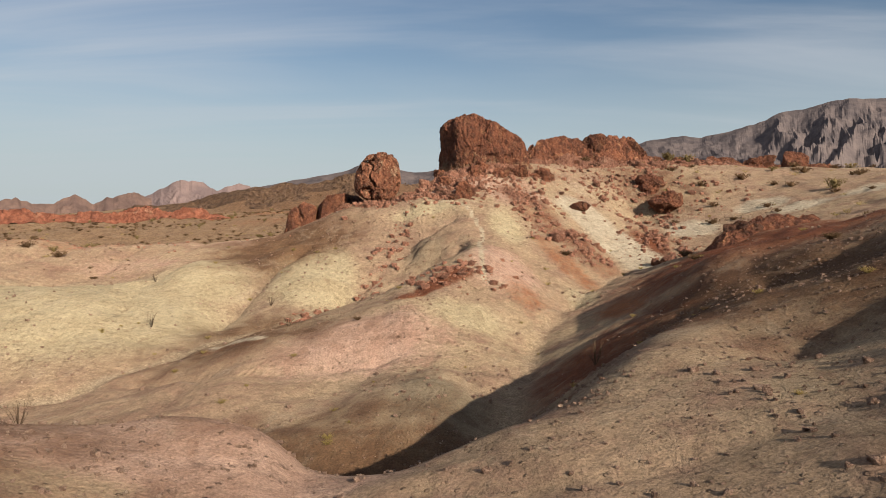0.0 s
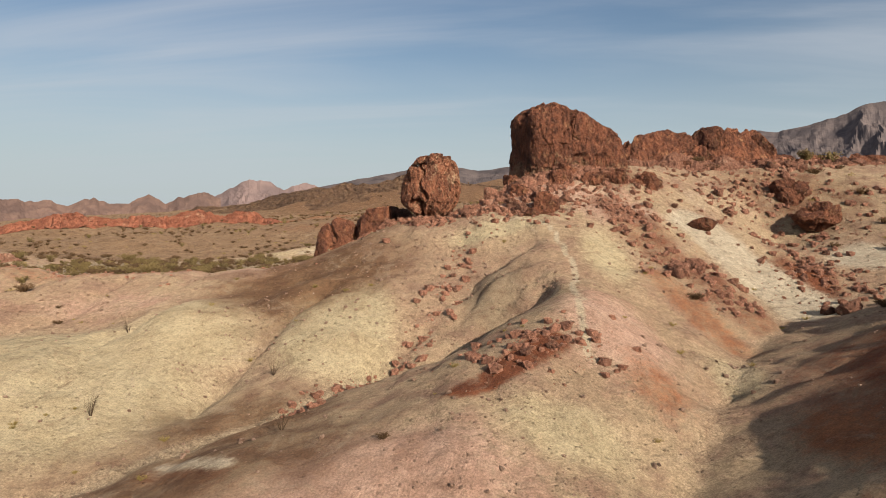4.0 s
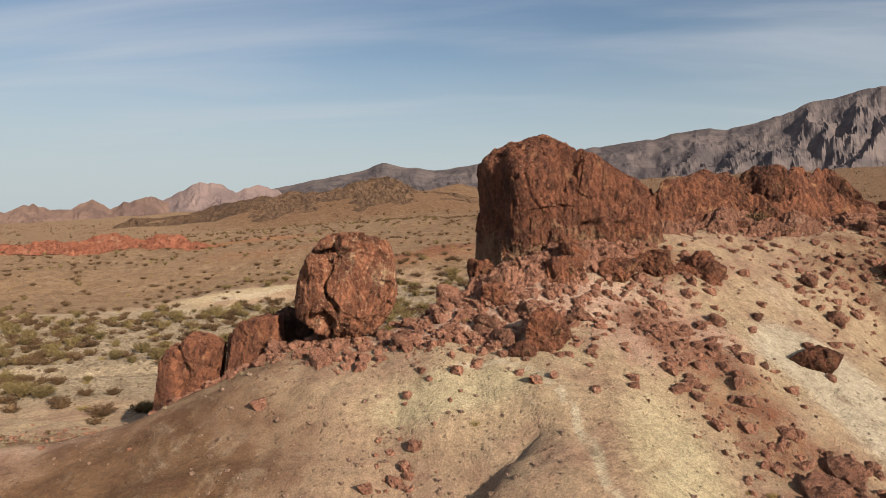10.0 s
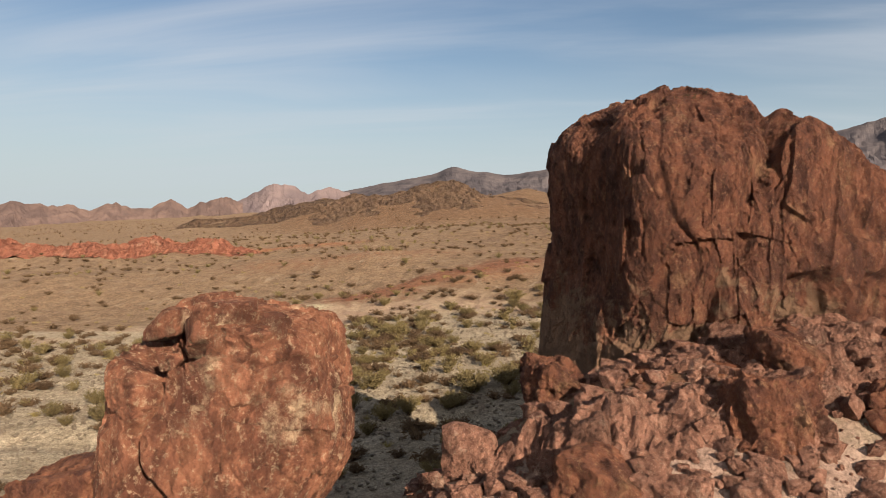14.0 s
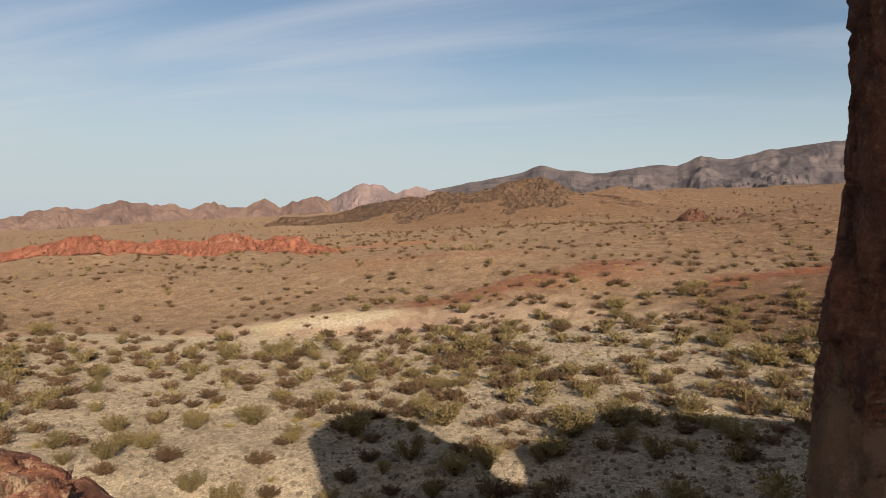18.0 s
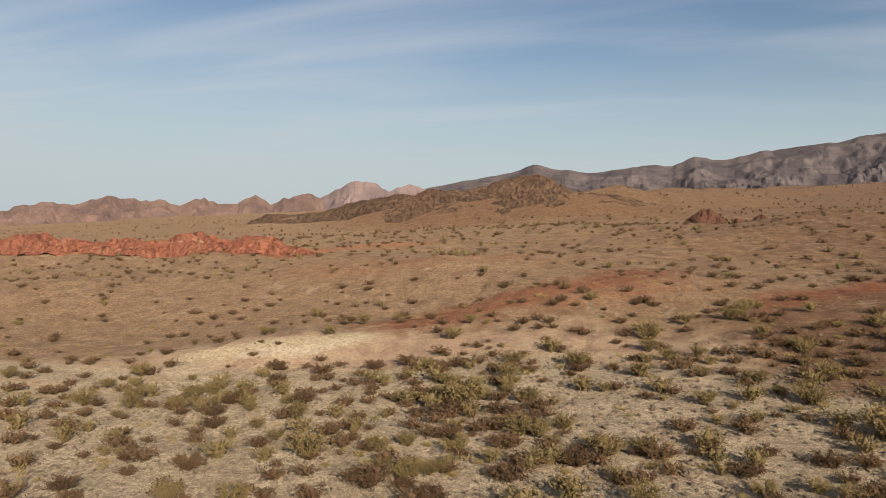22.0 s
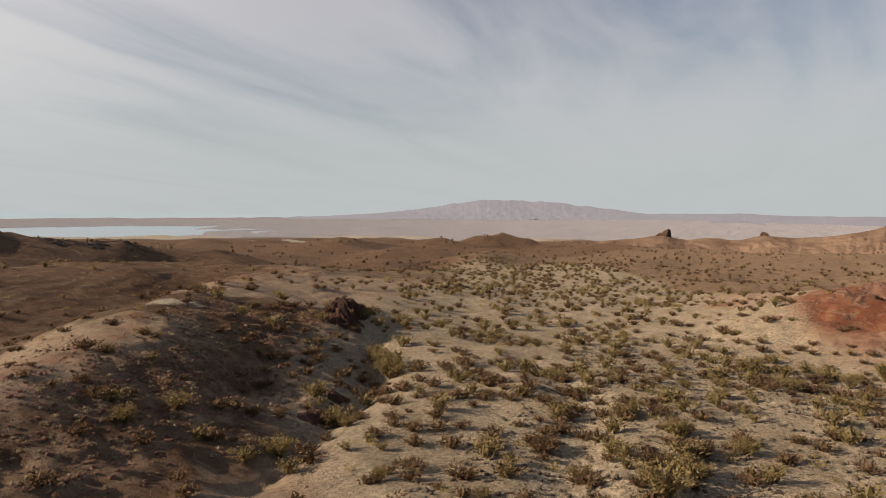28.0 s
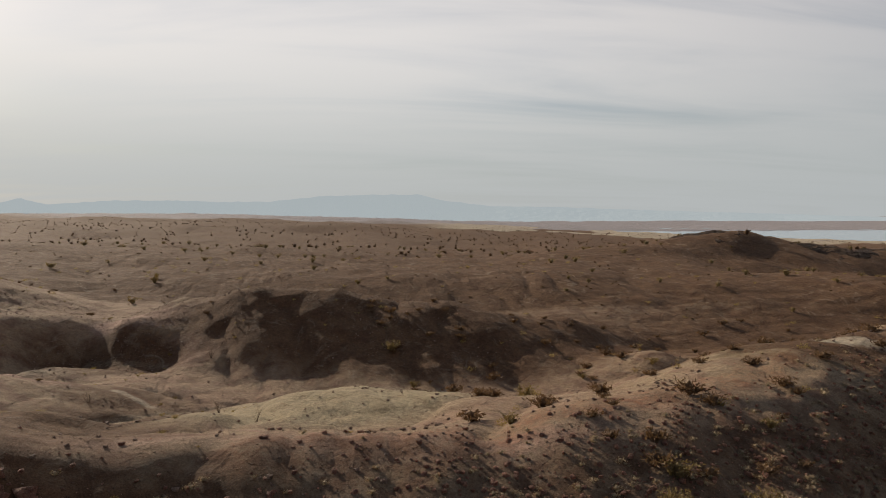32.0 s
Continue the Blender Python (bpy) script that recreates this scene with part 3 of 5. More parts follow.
    rough = ramp(nt, stony, 0.0, 1.0, 0.36, 1.0, False)
    base = blend(nt, rough, base, g.outputs[0], "MULTIPLY")
    shade2 = ramp(nt, fine.outputs["Fac"], 0.34, 0.66, 0.66, 1.44, False)
    g2 = nt.nodes.new("ShaderNodeCombineXYZ")
    for k in range(3):
        nt.links.new(shade2, g2.inputs[k])
    base = blend(nt, ramp(nt, stony, 0.0, 1.0, 0.5, 1.0, False), base, g2.outputs[0], "MULTIPLY")
    base = blend(nt, 1.0, base, (0.515, 0.53, 0.55), "MULTIPLY")
    nt.links.new(base, bsdf.inputs["Base Color"])
    bump(nt, bsdf, [(streak.outputs["Fac"], 0.25), (mid.outputs["Fac"], 0.28), (fine.outputs["Fac"], 0.07), (grit.outputs["Fac"], 0.03), (dot, 0.05), (spot, 0.08)], 1.0)
    return m


def rock_material(name, main, dark, light, scale=1.0, random_tone=True, fresh=None):
    m, nt, bsdf = material(name, 0.85)
    bsdf.inputs["Diffuse Roughness"].default_value = 0.8
    main, dark, light = (tuple(0.82 * q for q in c) for c in (main, dark, light))
    big, mid, fine = tex(nt, 0.8 * scale, 7, 0.7), tex(nt, 1.6 * scale, 7, 0.7, (1, 1, 0.55)), tex(nt, 9.0 * scale, 6, 0.75)
    c = blend(nt, ramp(nt, mid.outputs["Fac"], 0.40, 0.62), main, dark)
    c = blend(nt, ramp(nt, maths(nt, "ADD", big.outputs["Fac"], maths(nt, "MULTIPLY", fine.outputs["Fac"], 0.35)), 0.74, 0.88), c, light)
    c = blend(nt, maths(nt, "MULTIPLY", ramp(nt, fine.outputs["Fac"], 0.50, 0.68), 0.75), c, dark)
    c = blend(nt, maths(nt, "MULTIPLY", ramp(nt, fine.outputs["Fac"], 0.48, 0.34), 0.55), c, light)
    if fresh:
        # unvarnished tan rock where the lower face has broken away
        at = nt.nodes.new("ShaderNodeSeparateXYZ")
        nt.links.new(nt.nodes.new("ShaderNodeTexCoord").outputs["Object"], at.inputs[0])
        low = maths(nt, "ADD", at.outputs["Z"], maths(nt, "MULTIPLY", maths(nt, "SUBTRACT", big.outputs["Fac"], 0.5), 9.0))
        c = blend(nt, ramp(nt, low, -1.0, -1.7, 0.0, 0.55), c, fresh)
    chip = nt.nodes.new("ShaderNodeTexVoronoi")
    chip.inputs["Scale"].default_value = 3.2 * scale
    warp = nt.nodes.new("ShaderNodeVectorMath")
    warp.operation = "MULTIPLY_ADD"
    warp.inputs[1].default_value = (0.5 / scale,) * 3
    nt.links.new(mid.outputs["Color"], warp.inputs[0])
    nt.links.new(nt.nodes.new("ShaderNodeTexCoord").outputs["Object"], warp.inputs[2])
    nt.links.new(warp.outputs[0], chip.inputs["Vector"])
    if random_tone:
        info = nt.nodes.new("ShaderNodeObjectInfo")
        v = ramp(nt, info.outputs["Random"], 0, 1, 0.75, 1.2, False)
        g = nt.nodes.new("ShaderNodeCombineXYZ")
        for k in range(3):
            nt.links.new(v, g.inputs[k])
        c = blend(nt, 1.0, c, g.outputs[0], "MULTIPLY")
    nt.links.new(c, bsdf.inputs["Base Color"])
    bump(nt, bsdf, [(mid.outputs["Fac"], 0.8 / scale), (chip.outputs["Distance"], 0.3 / scale), (fine.outputs["Fac"], 0.3 / scale)], 1.0)
    return m


def range_material(name, main, dark, scale, glow=0.0):
    m, nt, bsdf = material(name, 1.0)
    bsdf.inputs["Specular IOR Level"].default_value = 0.0
    a_, b_ = tex(nt, scale, 8, 0.65), tex(nt, scale * 6, 6, 0.7)
    c = blend(nt, ramp(nt, a_.outputs["Fac"], 0.38, 0.62), main, dark)
    c = blend(nt, maths(nt, "MULTIPLY", ramp(nt, b_.outputs["Fac"], 0.45, 0.7), 0.5), c, dark)
    nt.links.new(c, bsdf.inputs["Base Color"])
    bump(nt, bsdf, [(b_.outputs["Fac"], 0.10 / scale)], 0.5)
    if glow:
        # backdrop of distance: emission stands in for the lit air in front of it
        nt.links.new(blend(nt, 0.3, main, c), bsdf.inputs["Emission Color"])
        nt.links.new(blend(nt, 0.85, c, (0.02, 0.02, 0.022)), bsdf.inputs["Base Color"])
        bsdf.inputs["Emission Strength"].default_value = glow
    return m


def leaf_material(name, young, old):
    m, nt, bsdf = material(name, 0.75)
    geo, info = nt.nodes.new("ShaderNodeNewGeometry"), nt.nodes.new("ShaderNodeObjectInfo")
    f = maths(nt, "MULTIPLY_ADD", geo.outputs["Random Per Island"], 0.6)
    nt.links.new(maths(nt, "MULTIPLY", info.outputs["Random"], 0.5), f.node.inputs[2])
    tone = blend(nt, f, young, old)
    nt.links.new(tone, bsdf.inputs["Base Color"])
    # thin leaves let some light through
    thin, both = nt.nodes.new("ShaderNodeBsdfTranslucent"), nt.nodes.new("ShaderNodeMixShader")
    nt.links.new(blend(nt, 1.0, tone, (1.12, 1.05, 0.85), "MULTIPLY"), thin.inputs["Color"])
    both.inputs[0].default_value = 0.3
    nt.links.new(bsdf.outputs[0], both.inputs[1])
    nt.links.new(thin.outputs[0], both.inputs[2])
    nt.links.new(both.outputs[0], nt.nodes["Material Output"].inputs["Surface"])
    return m


SOIL = ground_material()
ROCK = rock_material("varnished_red_rock", (0.31, 0.118, 0.064), (0.14, 0.053, 0.034), (0.50, 0.27, 0.14))
TAN_ROCK = rock_material("weathered_orange_rock", (0.46, 0.186, 0.104), (0.20, 0.074, 0.044), (0.82, 0.58, 0.37), 1.0, False)
SPLIT_ROCK = rock_material("dark_orange_rock", (0.33, 0.13, 0.07), (0.15, 0.056, 0.036), (0.46, 0.24, 0.13), 1.2, False)
BIG_ROCK = rock_material("varnished_boulder_rock", (0.30, 0.112, 0.062), (0.135, 0.051, 0.033), (0.50, 0.27, 0.145), 1.1, False, (0.38, 0.24, 0.145))
HILL_ROCK = rock_material("brown_hill_rock", (0.245, 0.146, 0.088), (0.145, 0.085, 0.055), (0.34, 0.22, 0.13), 0.12)
# darker than the red rock; on the side wash ledges it also paints shade
DARK_ROCK = rock_material("varnished_shaded_rock", (0.21, 0.095, 0.058), (0.10, 0.045, 0.03), (0.34, 0.18, 0.10))
SCREE = rock_material("broken_red_stone", (0.43, 0.205, 0.135), (0.24, 0.105, 0.068), (0.58, 0.37, 0.26), 2.2)
CHIPS = rock_material("pale_pink_stone", (0.44, 0.29, 0.215), (0.25, 0.145, 0.10), (0.56, 0.43, 0.33), 3.0)
RED_EARTH = rock_material("bright_red_earth", (0.44, 0.225, 0.15), (0.33, 0.155, 0.10), (0.58, 0.40, 0.29), 0.5)
RED_SCARP = rock_material("vivid_red_scarp", (0.50, 0.185, 0.11), (0.31, 0.105, 0.062), (0.62, 0.34, 0.22), 0.3)
GRAVEL = rock_material("grey_wash_gravel", (0.27, 0.205, 0.145), (0.16, 0.115, 0.08), (0.34, 0.27, 0.20), 4.0)
CREOSOTE = leaf_material("creosote_leaves", (0.26, 0.19, 0.08), (0.135, 0.10, 0.045))
DRY = leaf_material("dry_brittle_twigs", (0.17, 0.102, 0.052), (0.078, 0.047, 0.026))
STRAW = leaf_material("straw_yellow_stems", (0.34, 0.26, 0.09), (0.25, 0.185, 0.07))
PALE_STRAW = leaf_material("bleached_dry_grass", (0.34, 0.27, 0.175), (0.24, 0.185, 0.12))
BARK = leaf_material("grey_brown_bark", (0.12, 0.078, 0.048), (0.08, 0.052, 0.034))
WATER, _nt, _b = material("lake_water", 0.12)
_b.inputs["Base Color"].default_value = (0.20, 0.27, 0.32, 1)
_w = tex(_nt, 0.02, 4)
bump(_nt, _b, [(_w.outputs["Fac"], 0.5)], 0.2)


def part(name, data, mat, parent=None, label=""):
    ob = new(name, data)
    if mat:
        data.materials.append(mat)
    if parent:
        ob.parent = parent
    return tagged(ob, label)


def mesh_of(name, verts, faces, smooth=True):
    me = bpy.data.meshes.new(name)
    verts = np.asarray(verts, np.float32)
    faces = np.asarray(faces, np.int32)
    k = faces.shape[1]
    me.vertices.add(len(verts)); me.vertices.foreach_set("co", verts.ravel())
    me.loops.add(faces.size); me.loops.foreach_set("vertex_index", faces.ravel())
    me.polygons.add(len(faces))
    me.polygons.foreach_set("loop_start", np.arange(0, faces.size, k, dtype=np.int32))
    me.polygons.foreach_set("use_smooth", np.full(len(faces), smooth, bool))
    me.update(calc_edges=True)
    return me


# ---- the ground ----
def axis(lo, hi, fine, start, end, growth=1.055):
    mid = list(np.arange(lo, hi + fine / 2, fine))
    out, d, v = [], fine, lo
    while v > start:
        d *= growth; v -= d; out.append(v)
    left = out[::-1]
    out, d, v = [], fine, hi
    while v < end:
        d *= growth; v += d; out.append(v)
    return np.array(left + mid + out)


def ellipse(x, y, cx, cy, rx, ry, turn=0.0):
    c, s_ = math.cos(radians(turn)), math.sin(radians(turn))
    u, v = (x - cx) * c + (y - cy) * s_, -(x - cx) * s_ + (y - cy) * c
    return np.clip(1.35 - np.hypot(u / rx, v / ry), 0, 1)


def strip(x, y, line, half):
    return np.clip(1.4 - along(line, x, y)[0] / half, 0, 1)


def soils_shade_haze(x, y):
    """Where each kind of soil shows, with painted shade and distance haze, 0 to 1."""
    many = lambda *v: np.clip(np.maximum.reduce(v), 0, 1)
    out = {}
    r = np.hypot(x + 20, y - 80)
    out["yellow"] = many(ellipse(x, y, -24, 43, 12, 9), ellipse(x, y, -9.5, 50, 3.6, 5.5, 15), 0.85 * ellipse(x, y, -18, 50, 5, 4.5), 0.75 * ellipse(x, y, 5.0, 55, 2.0, 5.0),
                         0.75 * ellipse(x, y, -1.5, 58.8, 4, 1.5), 0.7 * ellipse(x, y, 1.5, 36.2, 3.2, 2.2), 0.75 * ellipse(x, y, -52, 52, 10, 3.5, -28), 0.6 * strip(x, y, [(-41, 131), (-35, 134.2), (-28.5, 137.5)], 2.4), 0.3 * ellipse(x, y, -20, 34, 6, 3.5, 20), 0.6 * ellipse(x, y, 9, 44, 1.6, 4))
    out["pink"] = many(1.3 * ellipse(x, y, -5.5, 12.5, 5.5, 2.6), 0.7 * ellipse(x, y, -10, 19, 8, 4), 0.85 * ellipse(x, y, -14, 59.5, 7, 3.0, -10), 0.8 * ellipse(x, y, 4, 44, 3.0, 5), 0.7 * ellipse(x, y, 6.5, 62, 4, 3), 0.3 * ellipse(x, y, 16, 69, 7, 5), 0.8 * ellipse(x, y, 0, 64, 9, 2.6), 0.75 * ellipse(x, y, -4, 33, 6, 4), 0.6 * ellipse(x, y, -28, 61, 12, 2.0, -5), 0.5 * ellipse(x, y, -25, 55, 8, 2.5))
    out["grey"] = many(0.5 * ellipse(x, y, -1.4, 51.8, 3, 4.2), 0.75 * ellipse(x, y, -30, 16, 18, 7), 0.4 * strip(x, y, [(-20, 69), (-36, 66), (-50, 62), (-64, 56)], 4.0), 0.6 * strip(x, y, PLATEAU_EDGE, 7), 0.6 * ellipse(x, y, 0, 25, 3.5, 5))
    # red soil; the ellipse at (9, 25) also paints the east hill's shade darker
    out["red"] = many(0.9 * ellipse(x, y, 9, 25, 6, 7), 0.8 * ellipse(x, y, 17, 36, 9, 12), 0.5 * strip(x, y, [(6.2, 62.4), (8.2, 58.5), (10.6, 55), (12.2, 51.8)], 2.4), 0.9 * strip(x, y, [(1.2, 41.4), (-0.4, 39.8), (-1.8, 37.8)], 0.9), 0.75 * ellipse(x, y, 3, 68.0, 8, 3.2), 0.7 * strip(x, y, [(-9.5, 34.5), (-12.6, 36.4)], 0.7),
                      0.65 * ellipse(x, y, -90, 104, 10, 17), ellipse(x, y, -79, 114.5, 4, 2.2), strip(x, y, [(-66, 201), (-95, 204), (-126, 202), (-142, 198)], 6), 0.55 * strip(x, y, [(-26, 144.5), (-20, 149), (-13, 154), (-4, 161)], 7.0), 0.45 * ellipse(x, y, 20, 71, 8, 5), 0.7 * ellipse(x, y, 17, 58, 2.4, 4.5),
                      0.7 * ellipse(x, y, -114, 84, 7, 5), 0.6 * strip(x, y, [(-93, 101), (-104, 116), (-113, 132), (-121, 147)], 7.0), 0.55 * ellipse(x, y, 48, 150, 26, 20), 0.8 * strip(x, y, [(10, 146), (18, 150), (28, 156), (44, 168)], 6.5), 0.7 * strip(x, y, [(-9, 65.2), (-14, 64.8), (-19, 64)], 0.8))
    out["orange"] = many(0.5 * strip(x, y, [(7.6, 54), (8.3, 52.6), (9.4, 50.7), (10.6, 48.5)], 1.5), 0.6 * ellipse(x, y, -112, 90, 10, 5), 0.7 * ellipse(x, y, 9.5, 35, 1.6, 4), 0.42 * strip(x, y, [(-22, 61.4), (-30, 60.6), (-36, 58.8), (-46, 55.5), (-54, 50.5)], 2.2), 0.6 * ellipse(x, y, -60, 208, 30, 9), 0.45 * ellipse(x, y, -10, 150, 26, 10, 25), 0.4 * ellipse(x, y, -35, 175, 40, 14), 0.5 * ellipse(x, y, 5, 40.5, 2, 3))
    # brown soil, doubling as painted shade: east hill, boulder ridge, west bank, backlit south
    out["brown"] = many(1.0 * ellipse(x, y, -52, 395, 95, 60, 10), 0.6 * ellipse(x, y, -120, 425, 120, 60, -8), 1.0 * ellipse(x, y, -122, -59, 50, 34, 20), 0.75 * ellipse(x, y, -85, 14, 48, 26), 1.0 * ellipse(x, y, -60, -150, 220, 140), 0.8 * strip(x, y, PLATEAU_EDGE, 8), 0.5 * strip(x, y, [(-8, 64), (-16, 63), (-24, 62.5), (-30, 62.6)], 3.4), 0.7 * ellipse(x, y, -29, 13, 18, 9), 0.8 * strip(x, y, [(20, 116), (10, 127), (12, 140), (40, 152)], 10), 0.7 * ellipse(x, y, 12, 22, 7, 11), 0.5 * ellipse(x, y, -3, 23, 9, 4), 1.1 * ellipse(x, y, -64, 54, 20, 9, -25), 0.55 * ellipse(x, y, -10, 36, 9, 6), 0.6 * strip(x, y, [(-12, 64.5), (-18, 64), (-23, 63.6)], 2.4), 0.45 * ellipse(x, y, 34, 195, 40, 16, 30), 0.6 * strip(x, y, [(-32, 71), (-45, 69), (-58, 66.5), (-72, 61)], 3.4), 0.6 * ellipse(x, y, -170, -10, 90, 40, -20), 0.5 * ellipse(x, y, -490, 185, 80, 45, 30), 0.6 * ellipse(x, y, -330, -190, 30, 22), 0.8 * ellipse(x, y, -40, 6, 20, 14), 0.55 * strip(x, y, [(-17, 69), (-28, 67), (-38, 65), (-50, 61), (-64, 54)], 5.0), 1.25 * ellipse(x, y, -36, 12, 30, 15), 0.6 * ellipse(x, y, 60, 220, 100, 80), 0.5 * ellipse(x, y, 34, 132, 34, 24), 0.45 * ellipse(x, y, 22, 70, 9, 8), 1.0 * step(-2, 16, -y - 0.1 * x), 0.6 * ellipse(x, y, -60, -60, 70, 40), 0.5 * ellipse(x, y, -70, 10, 40, 20), 0.75 * ellipse(x, y, -13, 57, 8, 8), 0.6 * ellipse(x, y, -11, 41, 6, 5), 0.8 * ellipse(x, y, -4, 19, 10, 6))
    out["pale"] = many(strip(x, y, [(11.8, 62.6), (13.9, 58.8), (15.9, 54.2)], 2.1), 0.6 * strip(x, y, [(-9.3, 35.2), (-12.3, 37.0)], 0.55), ellipse(x, y, 21.6, 60.5, 2.6, 2.4, 30), 0.4 * ellipse(x, y, 13.0, 67.0, 3.0, 2.0, 20), 0.25 * ellipse(x, y, 18, 71.5, 6, 3), ellipse(x, y, 28.5, 63, 2.6, 2.0), 0.9 * ellipse(x, y, 30.6, 59.5, 3, 1.6),
                       0.5 * strip(x, y, [(-37, 132.4), (-33, 134), (-29, 136)], 1.3), 0.75 * ellipse(x, y, -56, 49.5, 4, 1.6, -35), 0.8 * ellipse(x, y, 36, 59, 3, 2), 0.4 * ellipse(x, y, -10.4, 31, 2.2, 1.0, 20), 0.3 * ellipse(x, y, -28, 43, 5, 3.0),
                       0.26 * np.clip(strip(x, y, [(-20, -14), (-40, -10), (-56, -7), (-68, -4), (-84, 2)], 4.5) * np.clip(2.6 * noise2((x + 0.8 * noise2(x / 2, y / 3, 93)) / 1.7, y / 16, 91) - 0.2, 0, 1), 0, 1))
    wash = wash_mask(x, y)
    out["wash"] = many(wash * (1 - step(160, 220, r)) * (1 - 0.7 * strip(x, y, [(20, 116), (10, 127), (12, 140)], 11)), 0.8 * strip(x, y, SIDE_WASH, 3), 0.55 * strip(x, y, HOLLOW_GULLY, 0.9), 0.4 * strip(x, y, EAST_GULLY, 0.8))
    for k in ("yellow", "pink", "grey"):
        out[k] = out[k] * (1 - wash)
    out["plain"] = np.maximum(step(90, 150, r), step(45, 75, r) * step(104, 128, y + 0.15 * x))
    out["trail"] = 0.9 * np.clip(1.5 - along(TRAIL, x, y)[0] / 0.18, 0, 1)
    out["trail"] = np.maximum(out["trail"], 0.55 * strip(x, y, [(-34, 86.4), (-39.2, 85.4), (-48.8, 84.5), (-57.7, 84), (-64, 80.5), (-69, 75.9)], 0.8))
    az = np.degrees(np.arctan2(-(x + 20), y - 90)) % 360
    # haze over the far plain, painted as a pale pinkish-grey ground tone
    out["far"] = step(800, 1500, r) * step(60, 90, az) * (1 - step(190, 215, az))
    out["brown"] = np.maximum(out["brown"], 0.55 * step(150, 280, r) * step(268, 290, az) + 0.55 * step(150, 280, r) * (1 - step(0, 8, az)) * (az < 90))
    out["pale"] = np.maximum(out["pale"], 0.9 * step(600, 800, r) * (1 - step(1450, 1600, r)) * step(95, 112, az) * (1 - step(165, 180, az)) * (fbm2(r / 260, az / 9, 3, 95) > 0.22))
    return out


def build_ground():
    xs, ys = axis(-62, 32, 0.34, -4800, 4800, 1.034), axis(6, 120, 0.34, -4800, 4800, 1.034)
    X, Y = np.meshgrid(xs, ys)
    Z = height(X, Y)
    az = np.degrees(np.arctan2(-(X + 20), Y - 90)) % 360
    rr = np.hypot(X + 20, Y - 90)
    bed = step(1480, 1560, rr + 60 * noise2(az / 4, az * 0, 5)) * (1 - step(2450, 2560, rr + 120 * noise2(az / 7, az * 0, 6))) * step(130, 137, az) * (1 - step(181, 186, az))
    Z = Z - bed * 14
    n, m_ = len(xs), len(ys)
    idx = np.arange(n * m_).reshape(m_, n)
    faces = np.stack([idx[:-1, :-1], idx[:-1, 1:], idx[1:, 1:], idx[1:, :-1]], -1).reshape(-1, 4)
    me = mesh_of("ground", np.stack([X, Y, Z], -1).reshape(-1, 3), faces)
    for name, v in soils_shade_haze(X.ravel(), Y.ravel()).items():
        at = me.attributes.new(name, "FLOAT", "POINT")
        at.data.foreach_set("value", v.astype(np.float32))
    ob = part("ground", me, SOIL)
    tagged(ob, "dry stony desert badlands in tan, yellow and red", "ground", kind="structure")
    # the lake lies in its bed
    ring = []
    for az_ in np.linspace(126, 190, 40):
        for r_ in (1300, 2750):
            q = radians(az_)
            ring.append((-20 - math.sin(q) * r_, 90 + math.cos(q) * r_, -36.8))
    f = [(2 * k, 2 * k + 1, 2 * k + 3, 2 * k + 2) for k in range(39)]
    lake = part("lake", mesh_of("lake", ring, f), WATER)
    tagged(lake, "far grey-blue lake lying beyond the desert plain", "lake", kind="structure")


build_ground()


# ---- far mountains ----
def mountain_range(name, label, skyline, dist, depth, foot, mat, rough=0.05, seed=0, step_deg=0.12, relief=0.32, rounded=False):
    """A range whose crest follows skyline: degrees left of ahead, and rise over the eye's level as a slope."""
    az = np.arange(skyline[0][0], skyline[-1][0] + 1e-6, step_deg)
    rise = np.interp(az, [p[0] for p in skyline], [p[1] for p in skyline])
    if rounded:
        soft = np.exp(-0.5 * (np.arange(-12, 13) * step_deg / 0.55) ** 2)
        rise = np.convolve(np.pad(rise, 12, "edge"), soft / soft.sum(), "valid")
    k = np.linspace(-1, 1, 71)
    A, K = np.meshgrid(radians(1) * az, k)
    arc = A * dist
    R = dist + K * depth + 0.18 * depth * noise2(arc / depth, K * 0, seed + 3)
    crest = 37 + rise[None, :] * dist
    crest = crest + rough * (crest - foot) * fbm2(arc / (0.16 * depth), K * 0 + 3.3, 4, seed)
    prof = (1 - K * K) ** 1.6 if rounded else (1 - np.abs(K)) ** 1.15
    bend = 0.35 * fbm2(arc / depth, K * 1.5, 2, seed + 5)
    spurs = 1 - 1.3 * np.abs(fbm2(arc / (0.22 * depth) + bend * 3, K * 2.2 + bend, 6, seed + 7, 0.6))
    Z = foot + (crest - foot) * np.clip(prof * (1 - relief * (1 - prof) * np.clip(1 - spurs, 0, 1.2)), 0, 1.1)
    Z = Z + 0.05 * (crest - foot) * fbm2(arc / (0.07 * depth), K * 11, 4, seed + 8) * (1 - prof) ** 0.5
    X, Y = -8 - np.sin(A) * R, 75 + np.cos(A) * R
    n, m_ = len(az), len(k)
    idx = np.arange(n * m_).reshape(m_, n)
    faces = np.stack([idx[:-1, :-1], idx[1:, :-1], idx[1:, 1:], idx[:-1, 1:]], -1).reshape(-1, 4)
    ob = part(name, mesh_of(name, np.stack([X, Y, Z], -1).reshape(-1, 3), faces, False), mat)
    return tagged(ob, label, "mountain", kind="structure")


